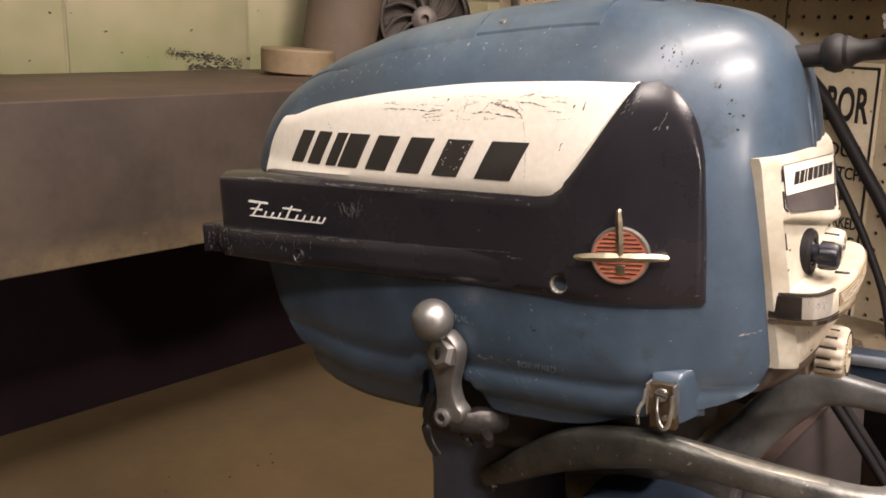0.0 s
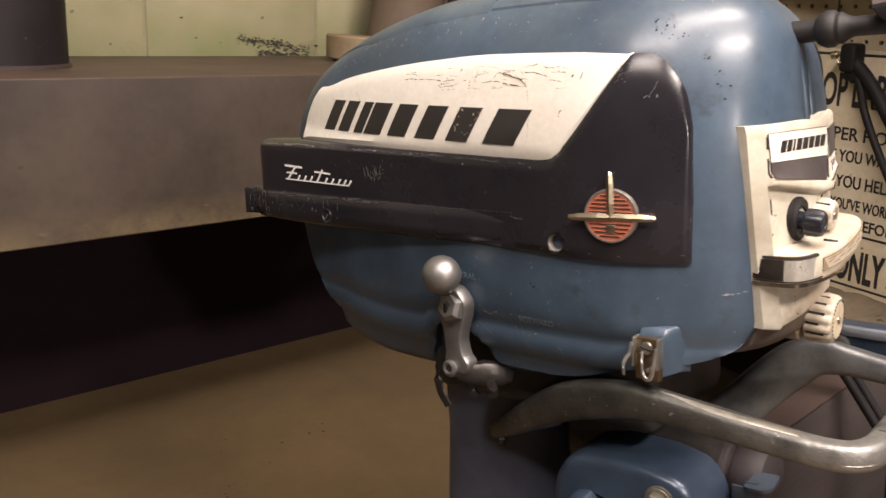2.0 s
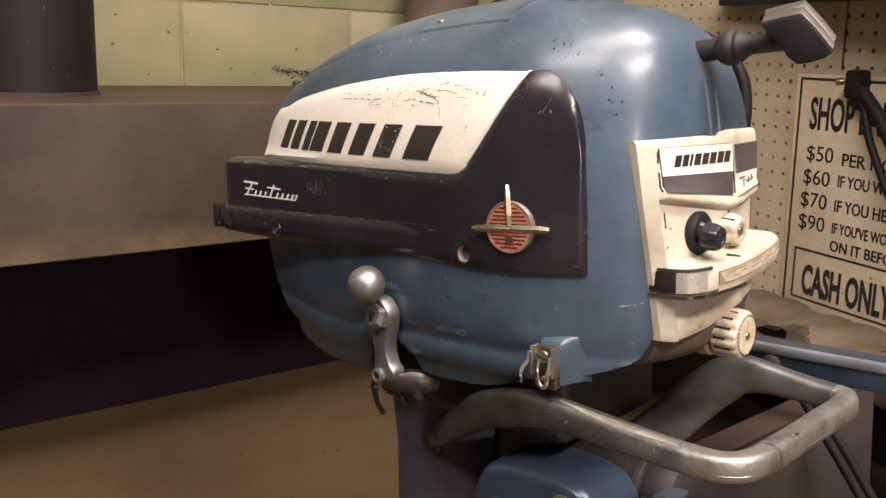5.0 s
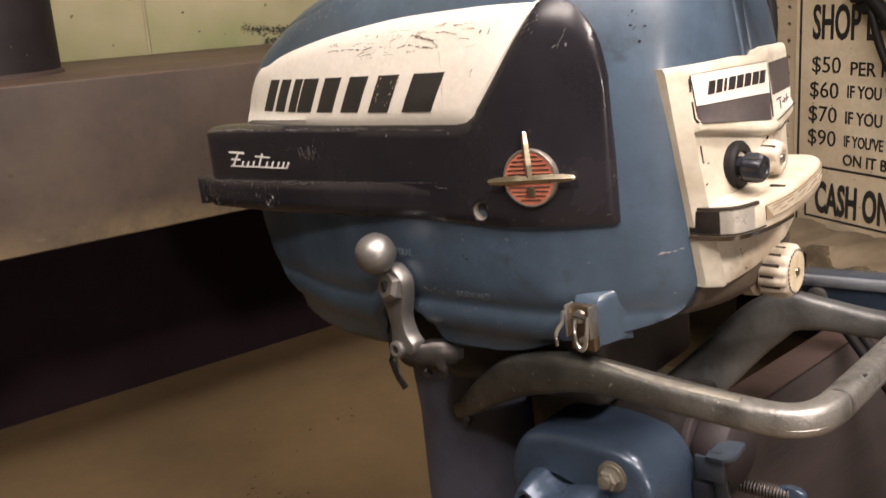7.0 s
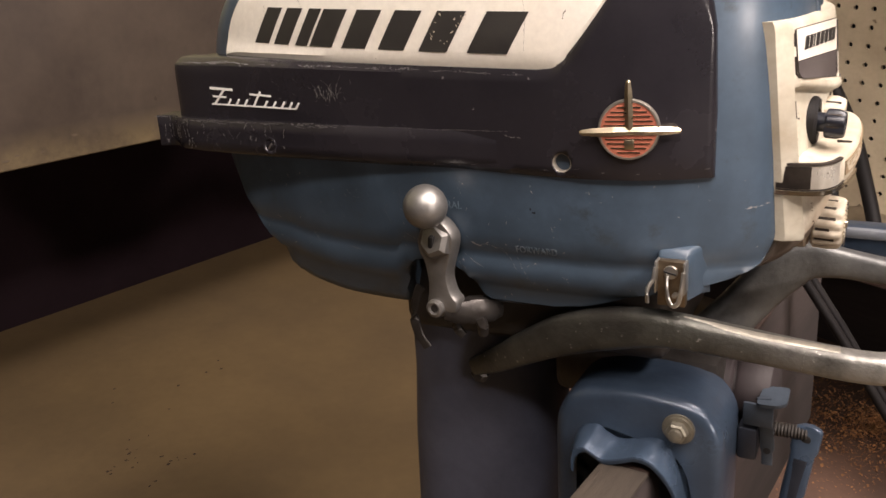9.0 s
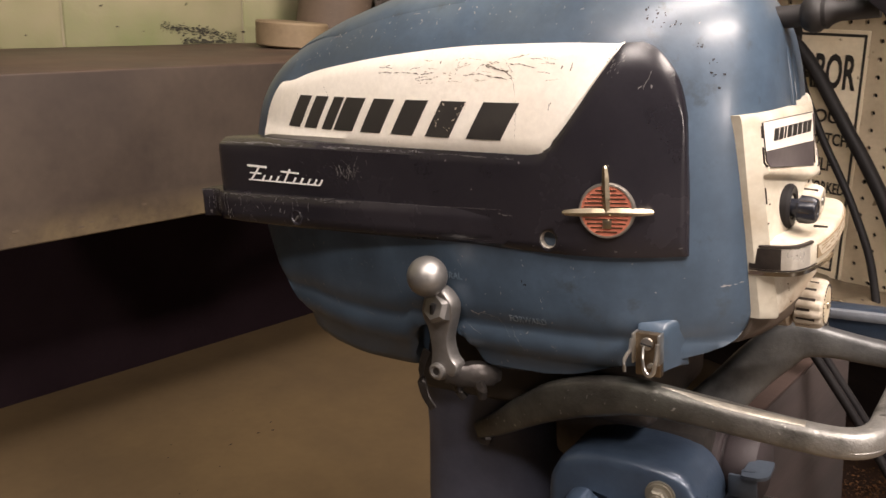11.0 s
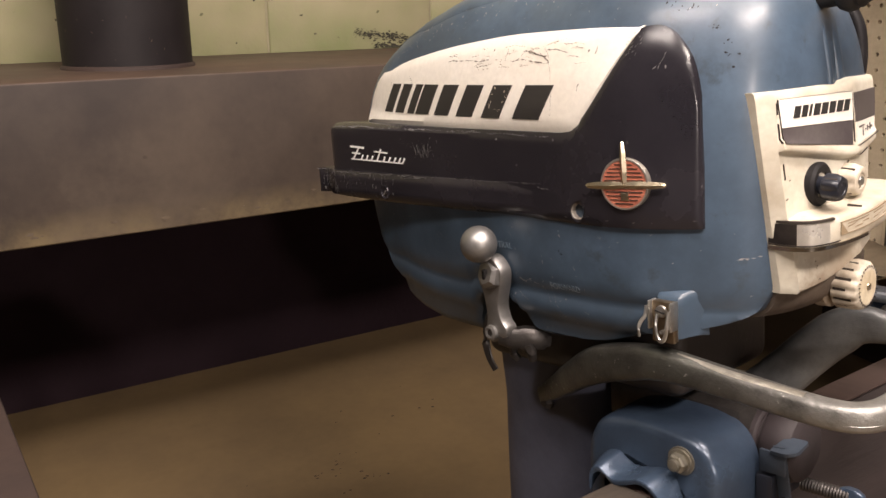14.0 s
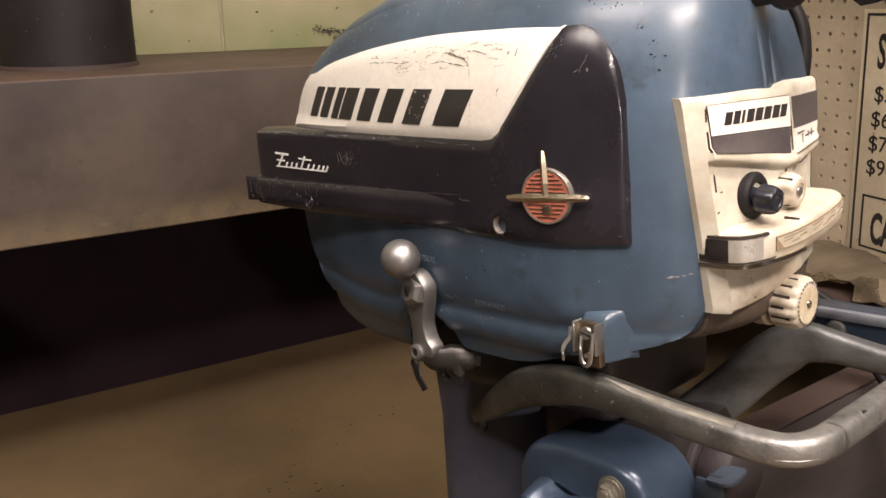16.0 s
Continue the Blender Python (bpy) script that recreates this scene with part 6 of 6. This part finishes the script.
for u0, u1, v0, v1 in ((0.001, 0.236, 0.3425, 0.3465), (0.001, 0.236, -0.031, -0.027), (0.001, 0.005, -0.027, 0.3425), (0.232, 0.236, -0.027, 0.3425), (0.0185, 0.2235, 0.0690, 0.0725), (0.0185, 0.2235, -0.0130, -0.0095), (0.0185, 0.0220, -0.0095, 0.0690), (0.2200, 0.2235, -0.0095, 0.0690)):
    sign_bar(u0, u1, v0, v1)


def sign_words(words, u, v, size, width, bold=0.0):
    bm = text_mesh(words, size, 0.0004, 0.0, width, bold)
    bmesh.ops.transform(bm, matrix=Matrix.Translation((u, v, SIGN_Z)), verts=bm.verts[:])
    part("sign_lettering", bm, INK, sign, "", False)


sign_words("SHOP LABOR", 0.0260, 0.2675, 0.070, 0.200, 0.0016)
for words, u, v in (("$50", 0.0265, 0.2170), ("$60", 0.0240, 0.1790), ("$70", 0.0225, 0.1420), ("$90", 0.0222, 0.1055)):
    sign_words(words, u, v, 0.0345, 0.0520)
sign_words("PER HOUR", 0.0960, 0.2155, 0.0280, 0.129, 0.0003)
sign_words("IF YOU WATCH", 0.0920, 0.1825, 0.0255, 0.134, 0.0004)
sign_words("IF YOU HELP", 0.0900, 0.1430, 0.0265, 0.116, 0.0004)
sign_words("IF YOU'VE WORKED", 0.0893, 0.1085, 0.0240, 0.139, 0.0004)
sign_words("ON IT BEFORE", 0.0885, 0.0798, 0.0240, 0.138, 0.0004)
sign_words("CASH ONLY", 0.0390, -0.0010, 0.068, 0.172, 0.0022)

# clamp and cords in front of the sign
cl = tagged(new("clamp_hook"), "black clamp with chrome screw hanging by the sign", "clamp")
cl.matrix_world = PEGM
part("body", box(0.110, 0.136, 0.320, 0.362, 0.0045, 0.034, 0.006, 3), RUBBER, cl)
part("jaw", box(-0.006, 0.030, -0.008, 0.008, 0.006, 0.028, 0.004, 3, pose(0.118, 0.330, 0.0, 0, 0, -50)), RUBBER, cl)
part("screw", lathe([(0, 0), (0.004, 0), (0.004, 0.010), (0.0062, 0.010), (0.0062, 0.018), (0, 0.018)], 14, along((0.112, 0.347, 0.024), (0.09, 0.342, 0.030))), CHROME, cl)
part("screw", lathe([(0, 0), (0.0045, 0), (0.0045, 0.004), (0, 0.006)], 14, along((0.107, 0.333, 0.022), (0.09, 0.331, 0.034))), CHROME, cl)
for r, pts in ((0.0098, ((0.125, 0.338, 0.02), (0.165, 0.303, 0.024), (0.211, 0.247, 0.028), (0.243, 0.206, 0.03), (0.275, 0.168, 0.034), (0.323, 0.1, 0.04), (0.358, 0.03, 0.048), (0.385, -0.024, 0.06))), (0.0058, ((0.136, 0.322, 0.022), (0.149, 0.295, 0.026), (0.163, 0.26, 0.028), (0.2, 0.197, 0.03), (0.237, 0.145, 0.034), (0.265, 0.104, 0.038), (0.303, 0.04, 0.046), (0.331, -0.028, 0.058)))):
    thing("black_cord", sweep(smooth_path(pts, 6), (r, r), 14), RUBBER, "thick black rubber cord hanging down over the sign" if r > 0.008 else "thin black rubber cord hanging down over the sign", "cord", group="cords hanging from the clamp", m=PEGM)
for k in range(2):
    dx = 0.016 * k
    thing("fuel_line", sweep(smooth_path([(0.80 + dx, 0.40 + dx, 0.50), (0.825 + dx, 0.375 + dx * 0.4, 0.505), (0.848 + dx, 0.32, 0.48), (0.868 + dx, 0.255, 0.40), (0.888 + dx, 0.185, 0.30), (0.91 + dx, 0.11, 0.20), (0.93 + dx, 0.03, 0.09), (0.95 + dx, -0.08, 0.0062)], 8), (0.0048, 0.0048), 12), RUBBER, "black rubber fuel line running down to the floor", "fuel line", group="twin fuel lines")

# ---- workbench under the sign ----
bench = tagged(new("workbench"), "rough wooden workbench edged with dented sheet metal", "workbench")
BENM = Matrix.Translation((1.42, 0.66, 0.0)) @ pose(0, 0, 0, 0, 0, -12)
bench.matrix_world = BENM
part("bench_top", box(-0.17, 0.5, -0.9, 0.42, 0.335, 0.358, 0.003), RED_WOOD, bench, "reddish brown bench top")
bm = bmesh.new()
nu, nv = 90, 8
rng = random.Random(8)
grid = []
for i in range(nu + 1):
    y = -0.9 + 1.32 * i / nu
    row = []
    for j in range(nv + 1):
        u = j / nv
        wob = 0.005 * math.sin(y * 37 + 2 * u) + 0.005 * math.sin(y * 83 + 5 * u) + rng.uniform(-0.003, 0.003)
        x = -0.155 + wob * 1.5 + 0.155 * u
        z = 0.3605 + max(0.0, (0.010 + wob * 1.5) * (1 - u * 0.7)) + 0.016 * u * u
        row.append(bm.verts.new((x, y, z)))
    grid.append(row)
DUSTY = mat("dusty_beige_sheet", (0.40, 0.325, 0.225), 0.6, 0.2, (0.20, 0.15, 0.105), 9, 120, 0.2, 0.9, (0.10, 0.07, 0.05), 34, 0.71)


def sheet(j0, j1):
    out = bmesh.new()
    rows = [[out.verts.new(v.co) for v in row[j0:j1 + 1]] for row in grid]
    for a, b in zip(rows, rows[1:]):
        for j in range(j1 - j0):
            out.faces.new((a[j], a[j + 1], b[j + 1], b[j]))
    bmesh.ops.solidify(out, geom=out.faces[:], thickness=0.0012)
    return out


part("metal_sheet", sheet(2, nv), DUSTY, bench, "dusty beige metal cover")
part("curled_edge", sheet(0, 2), FOIL, bench, "bright curled sheet metal edge")
bm.free()
for xx, yy in ((-0.12, -0.8), (-0.12, 0.36), (0.42, -0.8), (0.42, 0.36)):
    part("bench_leg", box(xx - 0.03, xx + 0.03, yy - 0.03, yy + 0.03, 0.0, 0.335, 0.003), WOOD, bench)
part("bench_back", box(0.30, 0.32, -0.9, 0.42, 0.02, 0.335), WOOD, bench)

# shavings and rust on the floor under the bench
rng = random.Random(5)
bm = bmesh.new()
n = 60
rim = []
for i in range(n):
    a = 2 * math.pi * i / n
    k = 1 + 0.10 * math.sin(3 * a + 1) + 0.07 * math.sin(7 * a) + 0.04 * rng.uniform(-1, 1)
    rim.append((1.30 + 0.46 * k * math.cos(a), 0.20 + 0.62 * k * math.sin(a)))
mid = bm.verts.new((1.30, 0.20, 0.0040))
inner_ = [bm.verts.new((1.30 + (x - 1.30) * 0.9, 0.20 + (y - 0.20) * 0.9, 0.0035)) for x, y in rim]
outer_ = [bm.verts.new((x, y, 0.0006)) for x, y in rim]
for i in range(n):
    j = (i + 1) % n
    bm.faces.new((mid, inner_[i], inner_[j]))
    bm.faces.new((inner_[i], outer_[i], outer_[j], inner_[j]))
thing("rust_dirt", bm, RUST_DIRT, "layer of fine reddish rust dirt on the floor", "dirt", kind="stuff")
bm = bmesh.new()
for k in range(7000):
    a, r = rng.uniform(0, 6.28), 0.15 * abs(rng.gauss(0, 0.62))
    if k % 4 == 0:
        r = 0.34 * math.sqrt(rng.random())
    x, y = 1.40 + r * math.cos(a) * 1.1, 0.26 + r * math.sin(a) * 1.3
    z = 0.003 + 0.035 * max(0, 1 - r / 0.17) * rng.random()
    s_ = rng.uniform(0.0008, 0.0030) * (0.7 if k % 4 == 0 else 1)
    q = Euler((rng.uniform(-0.9, 0.9), rng.uniform(-0.9, 0.9), rng.uniform(0, 6.28))).to_matrix()
    w = rng.uniform(0.25, 0.8)
    pts = [q @ Vector(p) * s_ for p in ((-1, -w, 0), (rng.uniform(0.6, 1.2), -w * 0.8, 0.2), (rng.uniform(0.2, 0.9), w, 0), (-0.8, w * 0.7, 0.3))]
    bm.faces.new([bm.verts.new((x + p.x, y + p.y, max(0.004, z + p.z))) for p in pts])
thing("shavings", bm, LITTER, "rust coloured shavings heaped on the floor", "shavings", kind="stuff", smooth=False)

# specks of dirt on the floor
bm = bmesh.new()
spots = [(0.617, 1.125, 14, 0.02), (0.66, 1.06, 8, 0.02), (0.70, 1.16, 3, 0.03), (0.56, 1.05, 4, 0.03), (0.75, 1.32, 3, 0.05), (0.9, 1.25, 4, 0.1), (0.4, 1.2, 3, 0.1)]
for cx, cy, n, sp in spots:
    for k in range(n):
        x, y, r = cx + rng.gauss(0, sp), cy + rng.gauss(0, sp * 0.6), rng.uniform(0.001, 0.0036)
        bm.faces.new([bm.verts.new((x + r * rng.uniform(0.5, 1.3) * math.cos(math.pi * i / 3), y + r * rng.uniform(0.4, 1.0) * math.sin(math.pi * i / 3), 0.0012)) for i in range(6)])
thing("floor_dirt", bm, RUSTY, "dark crumbs of dirt on the floor", "dirt", kind="stuff", smooth=False)

# ---- low rusty bench beside the camera ----
low = thing("low_bench", box(-0.75, 0.099, 0.30, 0.86, 0.405, 0.432, 0.004, 2), RUSTY, "rusty dirty steel topped low bench", "bench")
for xx, yy in ((-0.70, 0.35), (0.05, 0.35), (-0.70, 0.81), (0.05, 0.81)):
    part("bench_leg", box(xx - 0.02, xx + 0.02, yy - 0.02, yy + 0.02, 0, 0.405), RUSTY, low)

# ---- pieces of the block wall ----
def block_mesh(w, h, d=0.03):
    me = bpy.data.meshes.new("block")
    bm = box(-w / 2, w / 2, 0, d, -h / 2, h / 2, 0.0035, 2)
    for fc in bm.faces:
        fc.smooth = True
    bm.to_mesh(me)
    bm.free()
    me.materials.append(BLOCK)
    me.set_sharp_from_angle(angle=radians(50))
    return me


BW, BH, JOINT = 0.4064, 0.2032, 0.0048
whole = block_mesh(BW - JOINT, BH - JOINT)
for row in range(3):
    zc = 0.850 - BH / 2 + row * BH
    for k in range(-5, 6):
        xc = 0.777 + BW / 2 + k * BW + (BW / 2 if row % 2 else 0)
        ob = new("block", whole)
        ob.location = (xc, WALL_Y, zc)
        ob.parent = wall_north
bm = bmesh.new()
for row in range(3, 8):
    zc = 0.850 - BH / 2 + row * BH
    for k in range(-7, 6):
        xc = 0.777 + BW / 2 + k * BW + (BW / 2 if row % 2 else 0)
        box(xc - (BW - JOINT) / 2, xc + (BW - JOINT) / 2, WALL_Y, WALL_Y + 0.03, zc - (BH - JOINT) / 2, min(2.395, zc + (BH - JOINT) / 2), bm=bm)
ob = part("upper_blocks", bm, BLOCK, wall_north, "", False)
tagged(ob, kind="stuff")
